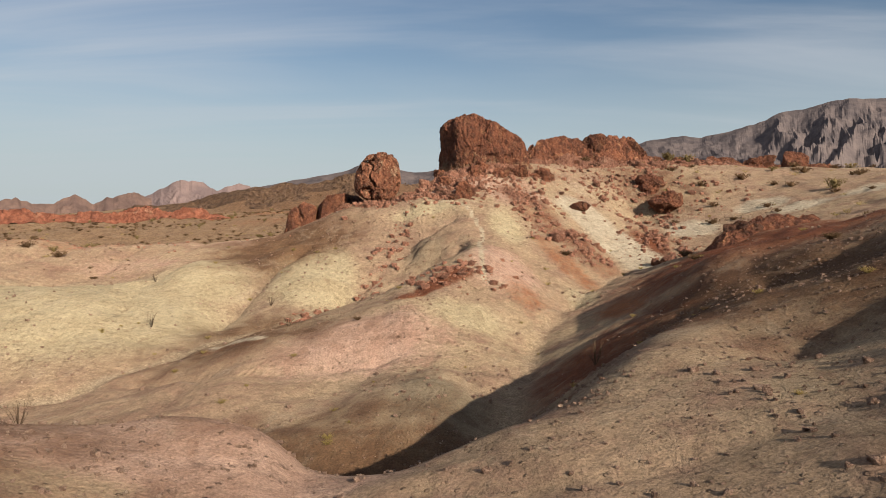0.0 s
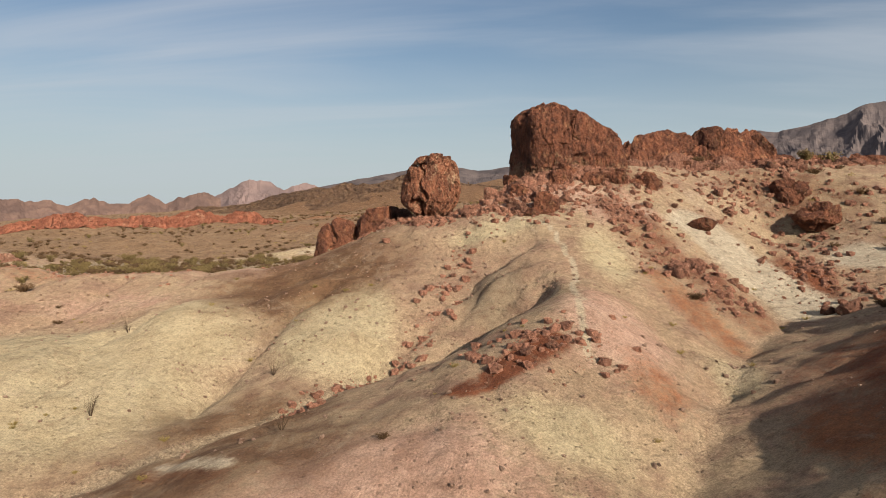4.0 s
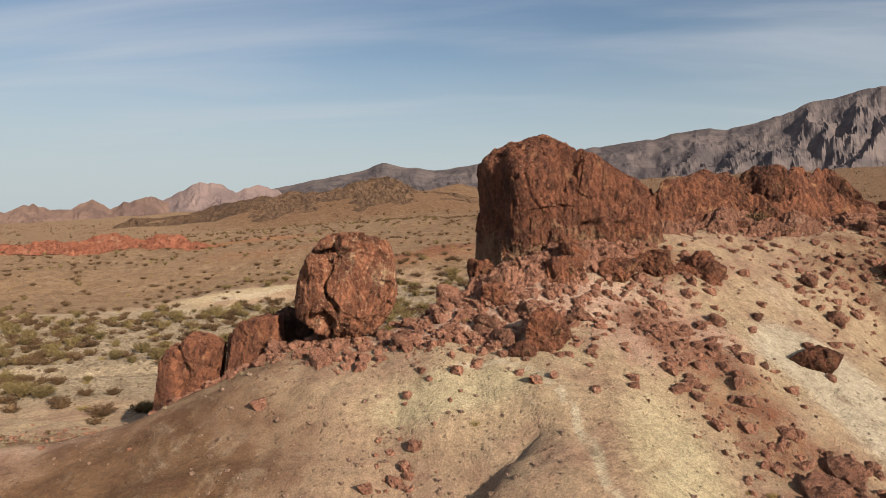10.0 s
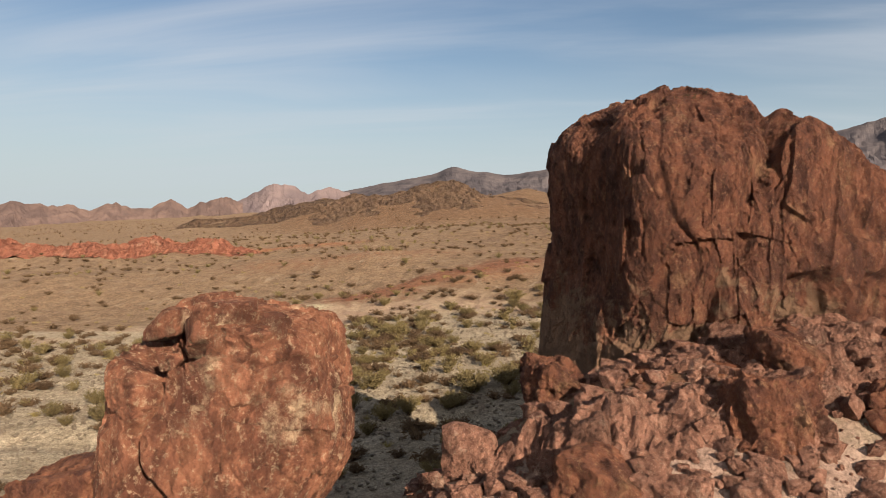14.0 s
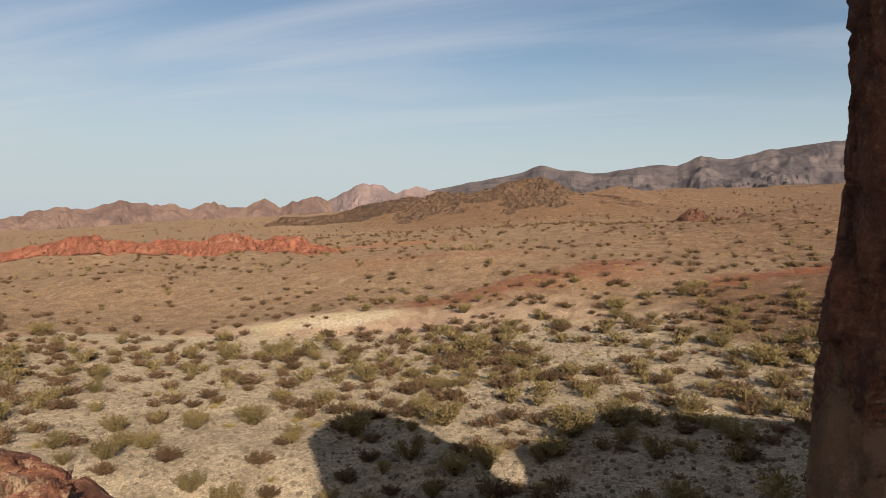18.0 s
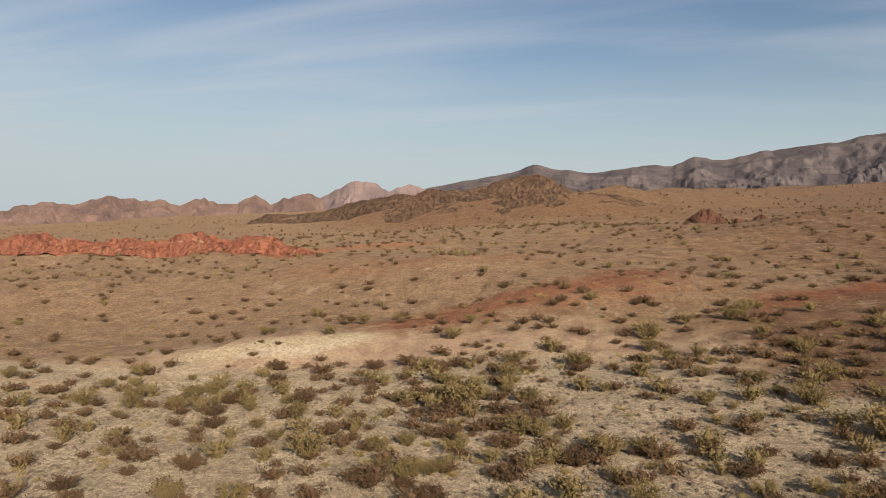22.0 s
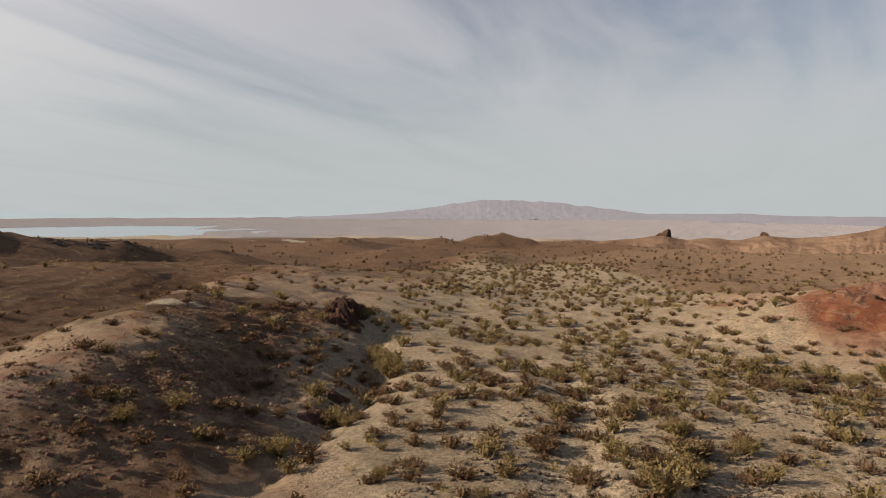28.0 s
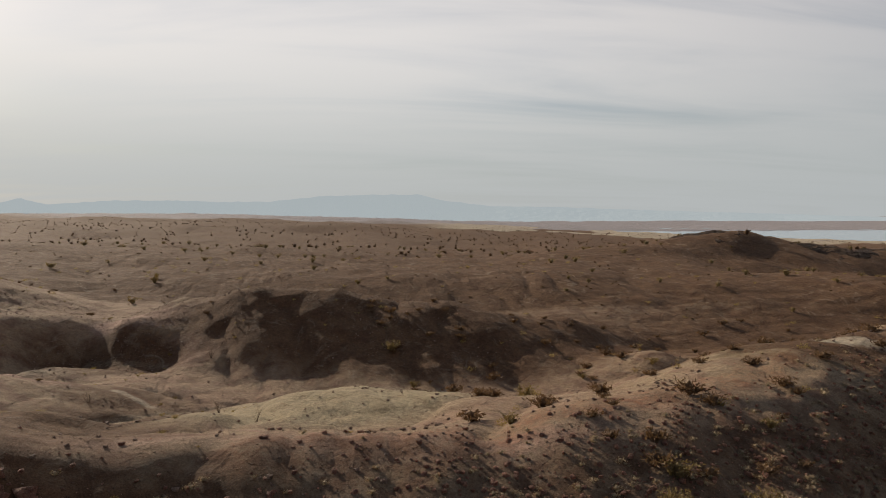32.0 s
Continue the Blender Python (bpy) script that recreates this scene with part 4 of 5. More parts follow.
NORTH = [(24, 0.018), (25.6, 0.023), (28, 0.015), (29.5, 0.018), (30.8, 0.013), (32.9, 0.015), (34.9, 0.009), (36.2, 0.018), (38.6, 0.0147), (40.1, 0.016), (41.6, 0.007), (43.7, 0.005), (45.6, 0.0), (47.3, -0.006), (50, -0.016), (53, -0.023)]
PEAK = [(15, 0.02), (15.7, 0.033), (17.1, 0.040), (18.9, 0.031), (20.5, 0.044), (21.6, 0.046), (22.9, 0.033), (23.8, 0.025), (25.5, 0.012)]
EAST = [(-75, 0.0824), (-60, 0.1098), (-45, 0.1281), (-36, 0.1418), (-30.7, 0.1299), (-26.6, 0.1199), (-22.6, 0.1025), (-17.5, 0.1025), (-14, 0.0897), (-11.2, 0.0824), (-8.5, 0.0769), (-5, 0.0750), (-3.3, 0.0631), (-1.2, 0.0637), (3.1, 0.0568), (5.2, 0.0608), (7.3, 0.0657), (9.7, 0.0568), (12, 0.0490), (14.3, 0.0412), (17, 0.0294), (19, 0.0196)]
LOW_WEST = [(50, -0.03), (51.6, -0.024), (55.9, -0.0176), (58.5, -0.025), (61.5, -0.027), (63.4, -0.019), (63.9, -0.0136), (64.8, -0.016), (66.8, -0.026), (70.8, -0.020), (73.6, -0.032), (76, -0.036)]
SPIKES = [(45, -0.012), (50, -0.008), (54, -0.007), (57, -0.012), (58.1, -0.004), (58.9, -0.011), (63, -0.010), (68, -0.011), (72, -0.008), (78, -0.011), (85, -0.012), (92, -0.013)]
HAZY = [(84, -0.012), (90, -0.009), (96.4, -0.010), (100.3, -0.002), (102.9, 0.004), (106, 0.008), (109.2, 0.0096), (112, 0.002), (114.7, -0.005), (118, -0.011), (122, -0.0145), (126, -0.018)]
LAKESIDE = [(118, -0.014), (128, -0.0125), (140, -0.012), (146, -0.008), (153, -0.004), (162, 0.0024), (167.9, 0.005), (171.5, 0.0128), (173.8, 0.0224), (177.9, 0.0216), (181.9, 0.020), (185.5, 0.013), (190, 0.013), (193, 0.015), (197, 0.015), (201, 0.010), (202.7, 0.018), (204, 0.012), (215, 0.012), (240, 0.02)]
BROWN_RANGE = range_material("red_brown_mountain", (0.195, 0.128, 0.105), (0.125, 0.085, 0.075), 0.012)
GREY_RANGE = range_material("grey_brown_mountain", (0.15, 0.122, 0.118), (0.085, 0.073, 0.077), 0.008)
PINK_RANGE = range_material("pale_pink_mountain", (0.22, 0.16, 0.15), (0.16, 0.12, 0.118), 0.01)
# these two ranges get their haze as a painted, glowing tone
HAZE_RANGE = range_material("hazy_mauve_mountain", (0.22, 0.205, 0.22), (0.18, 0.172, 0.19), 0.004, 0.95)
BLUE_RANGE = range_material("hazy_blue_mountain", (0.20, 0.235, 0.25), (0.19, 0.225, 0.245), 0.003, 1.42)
mountain_range("mountain_range_north", "low red-brown desert mountains on the skyline", NORTH, 1700, 260, -40, BROWN_RANGE, 0.10, 1, relief=0.4)
mountain_range("mountain_peak", "pale pink rocky peak behind brown hills", PEAK, 2600, 300, 0, PINK_RANGE, 0.06, 2)
mountain_range("mountain_range_east", "long grey-brown mountain range with eroded gullies", EAST, 3200, 1150, 30, GREY_RANGE, 0.06, 3, relief=0.4)
mountain_range("mountain_range_west", "low brown hills with a rock pinnacle", LOW_WEST, 900, 150, -14, BROWN_RANGE, 0.06, 4, rounded=True)
TAN_HILL = range_material("tan_hill", (0.25, 0.165, 0.11), (0.155, 0.10, 0.07), 0.03)
KNOBS = [(72, -0.066), (74, -0.050), (76, -0.036), (77.2, -0.025), (78, -0.0175), (79.2, -0.026), (81, -0.035), (83.5, -0.040), (86.5, -0.037), (88.3, -0.046), (90, -0.041), (92, -0.046), (93.5, -0.038), (96, -0.046), (98, -0.048), (101, -0.068), (103, -0.078)]
mountain_range("mountain_range_knobs", "low tan hills beyond the scrub plain", KNOBS, 520, 75, 2, TAN_HILL, 0.05, 9, 0.2, 0.25, True)
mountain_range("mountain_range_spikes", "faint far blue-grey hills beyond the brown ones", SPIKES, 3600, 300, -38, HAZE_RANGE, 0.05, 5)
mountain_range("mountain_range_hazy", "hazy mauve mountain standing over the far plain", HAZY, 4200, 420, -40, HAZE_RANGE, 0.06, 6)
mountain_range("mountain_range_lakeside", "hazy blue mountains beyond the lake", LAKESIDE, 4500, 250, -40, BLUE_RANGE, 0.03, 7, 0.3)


# ---- rocks ----
def ball(sub):
    bm = bmesh.new()
    bmesh.ops.create_icosphere(bm, subdivisions=sub, radius=1.0)
    bm.verts.ensure_lookup_table()
    v = np.array([w.co[:] for w in bm.verts])
    f = np.array([[w.index for w in g.verts] for g in bm.faces])
    bm.free()
    return v, f


BALLS = {k: ball(k) for k in range(1, 9)}


def hewn(sub, planes, sharp=14.0, rough=0.1, seed=0, grain=1.0, cracks=(), tall=1.0, pits=(), wave=1.0):
    """A rock bounded by planes (normal and distance), its edges rounded, with knobs, pits and cracks. cracks: normal, offset, depth, width."""
    d, f = BALLS[sub]
    P = np.array([p[:3] for p in planes], float)
    P /= np.linalg.norm(P, axis=1)[:, None]
    D = np.array([p[3] for p in planes])
    q = np.clip(d @ P.T / D[None, :], 1e-6, None)
    r = (q ** sharp).sum(1) ** (-1 / sharp)
    v = d * r[:, None]
    g = v / grain
    n = noise3(g[:, 0] * 0.55, g[:, 1] * 0.55, g[:, 2] * 0.55 / tall, seed) * wave
    # chips and ledges at several sizes
    for size, share, least in ((0.5, 0.62, 1), (1.25, 0.36, 1), (2.9, 0.17, 3), (6.5, 0.075, 5), (12.0, 0.03, 7)):
        if sub >= least:
            n = n + share * facet3(g[:, 0] * size, g[:, 1] * size, g[:, 2] * size / tall, seed + int(7 * size))
    v = v + d * (rough * np.where(n > 0, 0.85 * np.tanh(n / 0.85), n))[:, None]
    for nx, ny, nz, off, depth, width in cracks:
        c = np.array((nx, ny, nz), float) / math.sqrt(nx * nx + ny * ny + nz * nz)
        w = 0.35 * noise3(v[:, 0] * 1.1, v[:, 1] * 1.1, v[:, 2] * 1.1, seed + 9)
        v = v - d * (depth * np.exp(-((v @ c - off + w) / width) ** 2))[:, None]
    for px, py, pz, radius, depth in pits:
        q = np.sqrt(((v - np.array((px, py, pz))) ** 2).sum(1)) / radius + 0.3 * noise3(v[:, 0] * 2, v[:, 1] * 2, v[:, 2] * 2, seed + 12)
        v = v - d * (depth * (1 - step(0.55, 1.0, q)))[:, None]
    return v, f


def random_planes(rng, sx, sy, sz, count=11):
    out = []
    for k in range(count):
        n = np.array([rng.gauss(0, 1) for _ in range(3)])
        n /= np.linalg.norm(n)
        size = 1 / math.sqrt((n[0] / sx) ** 2 + (n[1] / sy) ** 2 + (n[2] / sz) ** 2)
        out.append((*n, size * rng.uniform(0.72, 1.0)))
    for ax, s_ in ((0, sx), (1, sy), (2, sz)):
        for sign in (1, -1):
            n = [0, 0, 0]; n[ax] = sign
            out.append((*n, s_))
    return out


def boulder(name, label, place, v, f, turn=0.0, group="", smooth=True, mat=None):
    me = mesh_of(name, v, f, smooth)
    ob = part(name, me, mat or ROCK)
    ob.matrix_world = pose(*place, 0, 0, turn)
    return tagged(ob, label, "boulder", group)


rng = random.Random(7)
BIG = [(-0.84, -0.54, 0.0, 3.27), (0.374, -0.92, 0.10, 2.45), (0.95, -0.05, 0.25, 4.5), (0.50, -0.05, 0.86, 3.2), (-0.30, -0.10, 0.95, 3.98), (-0.3, 0.95, 0.1, 3.4), (0.6, 0.8, 0.2, 4.0),
       (-0.9, 0.4, 0.05, 3.97), (0, 0, -1, 3.4), (-0.62, -0.35, 0.70, 4.1), (-0.2, -0.98, -0.1, 2.95), (0.1, -0.75, 0.66, 3.15), (0.3, -0.8, -0.52, 2.9)]
v, f = hewn(8, BIG, 26, 0.30, 3, 0.95, [(0.93, -0.3, -0.2, 0.35, 0.30, 0.22), (0.95, 0.1, 0.2, -1.5, 0.10, 0.10)], 1.9,
            [(1.3, -2.7, -1.3, 1.3, 0.55), (3.3, -1.9, -1.2, 1.1, 0.5), (2.6, -2.0, 0.9, 0.7, 0.3), (-0.9, -2.9, -2.2, 0.8, 0.3), (0.4, -2.6, 1.2, 0.5, 0.2)], 0.6)
boulder("balanced_boulder", "huge dark red boulder with a flat shaded face standing on scree", (3.4, 70.6, 36.5), v, f, smooth=False, mat=BIG_ROCK)
LEFT = [(-1, -0.1, 0.20, 1.95), (1, 0.05, 0.06, 2.02), (0.05, -1, 0.12, 1.85), (0, 1, 0, 2.65), (0.05, -0.05, 1, 2.0), (0, 0, -1, 2.3), (-0.72, -0.70, 0.05, 1.98), (0.72, -0.70, 0.0, 2.12), (0.70, -0.05, 0.72, 2.4), (-0.76, -0.05, 0.65, 2.02),
        (0.78, -0.1, -0.62, 2.1), (-0.6, -0.1, -0.8, 2.35), (0, -0.66, 0.75, 2.25), (0.7, 0.7, 0, 2.78), (0.1, 0.4, 0.91, 2.35), (-0.7, 0.7, 0, 2.4), (0.1, -0.7, -0.72, 2.25), (-0.45, -0.45, 0.8, 2.15)]
v, f = hewn(8, LEFT, 13, 0.20, 11, 0.6, [(0.97, 0.2, 0.05, -0.85, 0.46, 0.15), (0.1, 0.3, 1, 1.0, 0.12, 0.04), (0.9, 0.3, -0.35, 0.55, 0.05, 0.03)], 1.2,
            [(-0.55, -1.0, 1.8, 1.0, 1.15), (-0.85, -1.7, -1.6, 0.75, 0.6), (0.75, -1.0, 2.0, 0.22, 0.35), (-1.5, -1.2, 0.6, 0.6, 0.22)], 0.45)
boulder("egg_boulder", "tall egg-shaped red-brown boulder with a cleft crown", (-6.32, 65.0, 33.75), v, f, smooth=False, mat=TAN_ROCK)
# blocks broken loose on the crown
for x, y, z, sx, sy, sz, seed, turn in ((-6.0, 64.1, 35.45, 0.62, 0.5, 0.46, 41, 20), (-7.05, 64.5, 35.45, 0.34, 0.36, 0.30, 42, 60), (-6.6, 63.75, 34.98, 0.2, 0.17, 0.14, 43, 0), (-5.2, 64.4, 35.4, 0.5, 0.55, 0.36, 44, -15)):
    v, f = hewn(4, random_planes(random.Random(seed), sx, sy, sz, 9), 26, 0.12 * sx, seed, 0.3)
    boulder("crown_rock", "orange-brown block lodged in the crown of a boulder", (x, y, z), v, f, turn, "blocks on the crown", False, TAN_ROCK)
SPLIT_A = [(-0.95, -0.25, 0.22, 1.25), (1, -0.1, -0.12, 1.15), (0.1, -1, 0.22, 0.95), (0, 1, 0, 1.0), (0.45, -0.1, 0.9, 1.5), (-0.55, -0.1, 0.83, 1.25), (0, 0, -1, 1.9), (-0.7, -0.7, 0.1, 1.25), (0.8, -0.6, 0, 1.3)]
SPLIT_B = [(-0.9, -0.35, 0.12, 1.15), (1, 0.25, 0.05, 1.3), (-0.35, -0.92, 0.18, 1.05), (0.75, -0.66, 0, 1.15), (0, 1, 0, 1.1), (-0.18, 0.05, 1, 1.45), (-0.7, -0.1, 0.72, 1.4), (0, 0, -1, 1.8)]
for planes, label, place, seed, cleft in ((SPLIT_A, "dark red rock split by an upright cleft", (-13.75, 66.2, 29.75), 21, -0.1), (SPLIT_B, "squat red rock leaning beside a larger one", (-10.75, 66.4, 30.55), 22, 3.0)):
    v, f = hewn(6, planes, 30, 0.15, seed, 0.6, [(0.93, 0.3, 0.2, cleft, 0.35, 0.12), (0.3, 0.2, 1, 0.5, 0.1, 0.05)], 1.4, (), 0.5)
    boulder("split_rock", label, place, v, f, smooth=False, mat=SPLIT_ROCK)
for name, label, place, size, seed in (
        ("split_rock", "dark flat-topped rock in shade behind others", (-9.6, 68.4, 31.0), (1.5, 1.0, 1.2), 23),
        ("slope_boulder", "brown boulder resting on a pale slope", (20.4, 69.8, 33.0), (1.5, 1.2, 1.05), 24),
        ("slope_boulder", "long brown boulder resting on a pale slope", (20.8, 66.0, 31.5), (1.9, 1.3, 1.05), 25),
        ("slope_boulder", "red slab of rock lying on scree", (12.2, 62.2, 31.0), (1.0, 0.65, 0.5), 26),
        ("slope_boulder", "angular red rock on the scree slope", (9.3, 67.4, 33.7), (1.5, 1.1, 1.0), 27),
        ("slope_boulder", "rough red rock beside the foot trail", (1.85, 61.0, 32.2), (0.8, 0.7, 0.85), 28),
        ("slope_boulder", "small red rock beside the foot trail", (0.85, 60.4, 31.7), (0.5, 0.45, 0.35), 29),
        ("slope_boulder", "slab of red rock leaning against a huge boulder", (3.5, 66.6, 34.9), (0.95, 0.7, 0.45), 32),
        ("slope_boulder", "jagged red rock at the foot of a huge boulder", (3.0, 65.2, 34.0), (1.0, 0.8, 0.75), 33),
        ("slope_boulder", "red-brown rock half buried in scree", (5.2, 65.6, 34.0), (0.9, 0.7, 0.6), 34),
        ("slope_boulder", "dark red block at the corner of a huge boulder", (-0.5, 67.2, 34.0), (0.7, 0.7, 0.55), 35),
        ("slope_boulder", "jagged red rock in a heap of rubble", (0.2, 64.2, 33.2), (0.8, 0.6, 0.5), 36),
        ("slope_boulder", "red rock beside a pale scree slope", (7.2, 66.5, 34.2), (0.9, 0.7, 0.65), 37),
        ("outcrop_rock", "dark red rock in a broken outcrop", (19.3, 44.6, 29.0), (1.6, 1.4, 0.8), 30),
        ("outcrop_rock", "dark red rock in a broken outcrop", (22.6, 45.6, 29.4), (1.8, 1.2, 0.7), 31)):
    v, f = hewn(5, random_planes(random.Random(seed), *size, 12), 30, 0.3 * min(size), seed, 0.4)
    boulder(name, label, place, v, f, rng.uniform(0, 40), smooth=False, mat=DARK_ROCK if name in ("split_rock", "outcrop_rock") else ROCK)
# the jagged wall of rock behind the summit, lump by lump
WALL = [(8.2, 76.2, 35.9, 1.5, 1.3, 1.4), (10.6, 76.8, 36.0, 1.6, 1.5, 1.7), (12.6, 77.6, 36.4, 1.6, 1.5, 1.6), (14.4, 78.3, 36.9, 2.0, 1.7, 2.2), (16.6, 78.6, 37.0, 2.3, 1.9, 2.3), (18.9, 78.9, 36.9, 2.0, 1.8, 1.9), (21.2, 79.3, 36.9, 1.5, 1.5, 1.6),
        (24.5, 82.5, 36.4, 1.7, 1.4, 0.9), (27.8, 83.8, 36.2, 1.9, 1.4, 1.0), (31.0, 86.0, 36.1, 2.0, 1.4, 1.0), (34.5, 86.6, 36.4, 2.0, 1.5, 1.1), (38.5, 87, 36.8, 2.2, 1.5, 1.0), (43, 87, 37.2, 2.2, 1.5, 1.0), (13.5, 75.3, 35.4, 1.1, 0.9, 0.8), (18, 76.2, 35.8, 1.2, 0.9, 0.9)]
for k, (x, y, z, sx, sy, sz) in enumerate(WALL):
    v, f = hewn(5, random_planes(random.Random(50 + k), sx, sy, sz, 11), 24, 0.2 * sz, 60 + k, 0.8)
    boulder("wall_rock", "dark red lump of a jagged rock wall", (x, y, z - 0.2), v, f, rng.uniform(-30, 30), "jagged rock wall", False)


# rugged outcrops: a strip of broken rock standing out of the slope along a line
def outcrop(name, label, line, half, tall, seed, cell=0.35, knob=2.2, mat=None, sink=0.25):
    total = sum(math.dist(line[k], line[k + 1]) for k in range(len(line) - 1))
    n, m_ = int(total / cell) + 2, int(2 * half / cell) + 2
    at_ = np.linspace(0, 1, n)
    legs = np.cumsum([0] + [math.dist(line[k], line[k + 1]) for k in range(len(line) - 1)]) / total
    cx, cy = np.interp(at_, legs, [p[0] for p in line]), np.interp(at_, legs, [p[1] for p in line])
    tx, ty = np.gradient(cx), np.gradient(cy)
    q = np.hypot(tx, ty)
    nx, ny = -ty / q, tx / q
    A, B = np.meshgrid(np.arange(n), np.linspace(-1, 1, m_))
    X, Y = cx[A] + nx[A] * B * half, cy[A] + ny[A] * B * half
    X, Y = X + 0.25 * half * noise2(X / (2 * half), Y / (2 * half), seed), Y + 0.25 * half * noise2(X / (2 * half), Y / (2 * half), seed + 1)
    ends = np.clip(np.minimum(A, n - 1 - A) / (0.14 * n), 0, 1)
    body = np.clip(1.15 - np.abs(B) ** 1.6, 0, 1) * ends ** 0.7
    form = 0.62 + 0.55 * fbm2(X / (knob * 2.4), Y / (knob * 2.4), 3, seed + 2) + 0.28 * (1 - 2 * np.abs(fbm2(X / knob, Y / knob, 4, seed + 3, 0.6)))
    # steps of bedding
    form = form + 0.10 * np.round(form * 5) / 5
    Z = height(X, Y) - sink + tall * body * np.clip(form, -0.1, 1.3)
    idx = np.arange(n * m_).reshape(m_, n)
    faces = np.stack([idx[:-1, :-1], idx[:-1, 1:], idx[1:, 1:], idx[1:, :-1]], -1).reshape(-1, 4)
    ob = part(name, mesh_of(name, np.stack([X, Y, Z], -1).reshape(-1, 3), faces, False), mat or ROCK)
    return tagged(ob, label, "rock outcrop")


outcrop("rubble_ledge", "broken red rock breaking out of the scree", [(-2.2, 65.0), (0.4, 65.4), (3.4, 66.4), (6.6, 67.6)], 1.4, 0.7, 705, 0.09, 0.6, SCREE, 0.3)
outcrop("rubble_ledge", "broken red rock below a jagged wall", [(6.6, 70.4), (9.6, 72.6), (13, 74.4), (19, 75.8)], 1.7, 1.0, 708, 0.14, 0.9, SCREE, 0.3)
outcrop("rock_wall", "jagged dark red rock wall behind the summit", [(7.5, 76), (12, 77.2), (16.5, 78.6), (22.5, 79.6)], 2.6, 2.4, 700, 0.2, 1.6)
outcrop("rock_wall", "low jagged line of dark red rock along a crest", [(23, 82), (31, 86), (40, 87), (52, 86)], 2.2, 1.5, 710, 0.3, 1.6)
outcrop("rock_ledge", "broken dark red ledge on the shaded hill crest", [(16.5, 43.2), (20, 44.8), (25, 45.6)], 1.5, 1.0, 720, 0.2, 1.0)
# the dark material puts the slope's shade into these two ledges' colour
outcrop("rock_ledge", "dark rock outcrop in shade above the side wash", [(-69, 58.2), (-73, 56), (-78, 53.6), (-84, 51.5)], 2.4, 1.35, 730, 0.14, 0.75, DARK_ROCK)
outcrop("rock_ledge", "dark broken rocks at the foot of a shaded slope", [(-46, 70.0), (-50, 69.0), (-54, 67.6), (-59, 65.8)], 1.2, 0.42, 735, 0.13, 0.6, DARK_ROCK)
outcrop("rock_ledge", "dark rock knob on a far slope", [(8, 262), (28, 268)], 5, 5.0, 740, 0.6, 3, DARK_ROCK)
outcrop("rocky_hill", "dark brown hill covered with broken rock", [(-118, 392), (-90, 396), (-52, 398), (-20, 402), (10, 406)], 42, 3.2, 770, 1.4, 7, HILL_ROCK, 1.6)
outcrop("rocky_hill", "low brown rocky rise on the far slopes", [(-190, 400), (-140, 410), (-100, 414)], 30, 4.0, 775, 2.0, 10, HILL_ROCK, 1.6)
outcrop("rocky_hill", "dark broken rock along a low brown hill", [(-158, -50), (-130, -58), (-112, -63), (-90, -68)], 15, 0.7, 780, 0.7, 3, HILL_ROCK, 0.5)
for az, tops, wide in ((93.4, -0.031, 5.5), (86.35, -0.0262, 3.0)):
    v, f = hewn(4, random_planes(random.Random(int(az)), wide, wide, 8, 9), 16, 0.8, int(az), 3.0)
    q = radians(az)
    boulder("butte", "dark rock butte standing on a far hill", (-8 - math.sin(q) * 520, 75 + math.cos(q) * 520, 37 + tops * 520 - 7.5), v, f, smooth=False, mat=HILL_ROCK)
outcrop("rock_ledge", "small red rock ledge at the edge of the wash", [(-75.5, 113.6), (-81, 115.4)], 1.6, 1.5, 745, 0.25, 1.3, RED_EARTH)
outcrop("red_outcrop", "crumbling red rock hill beside the wash", [(-93, 88), (-91, 98), (-90, 106), (-92, 114), (-98, 122), (-106, 131), (-114, 142)], 6.0, 1.3, 750, 0.3, 1.7, RED_EARTH, 0.75)
outcrop("red_outcrop", "long crumbling scarp of bright red rock", [(-62, 203), (-82, 203.5), (-100, 203), (-118, 202), (-134, 198), (-146, 193)], 6.0, 2.4, 760, 0.5, 2.6, RED_SCARP)


# ---- loose stones ----
def lift(xs, ys):
    return height(np.array(xs), np.array(ys))


STONES = []
for k in range(10):
    q = random.Random(200 + k)
    v, f = hewn(3, random_planes(q, 1, q.uniform(0.6, 0.9), q.uniform(0.5, 0.85), 9), 40, 0.30, 300 + k, 0.6)
    STONES.append(mesh_of("scree_stone", v, f, False))
    STONES[-1].materials.append(SCREE)
PEBBLES = []
for k in range(8):
    q = random.Random(400 + k)
    PEBBLES.append(hewn(1, random_planes(q, 1, q.uniform(0.6, 0.95), q.uniform(0.4, 0.8), 7), 30, 0.06, 500 + k, 0.7))


def joined(name, label, places, mat, category):
    """Many small stones in one mesh: x, y, z, size, turn."""
    vs, fs, n = [], [], 0
    for k, (x, y, z, s_, t_) in enumerate(places):
        v, f = PEBBLES[k % len(PEBBLES)]
        c, q = math.cos(t_), math.sin(t_)
        w = v * s_
        vs.append(np.stack([w[:, 0] * c - w[:, 1] * q + x, w[:, 0] * q + w[:, 1] * c + y, w[:, 2] + z], 1))
        fs.append(f + n)
        n += len(v)
    ob = part(name, mesh_of(name, np.concatenate(vs), np.concatenate(fs), False), mat)
    return tagged(ob, label, category, kind="stuff")


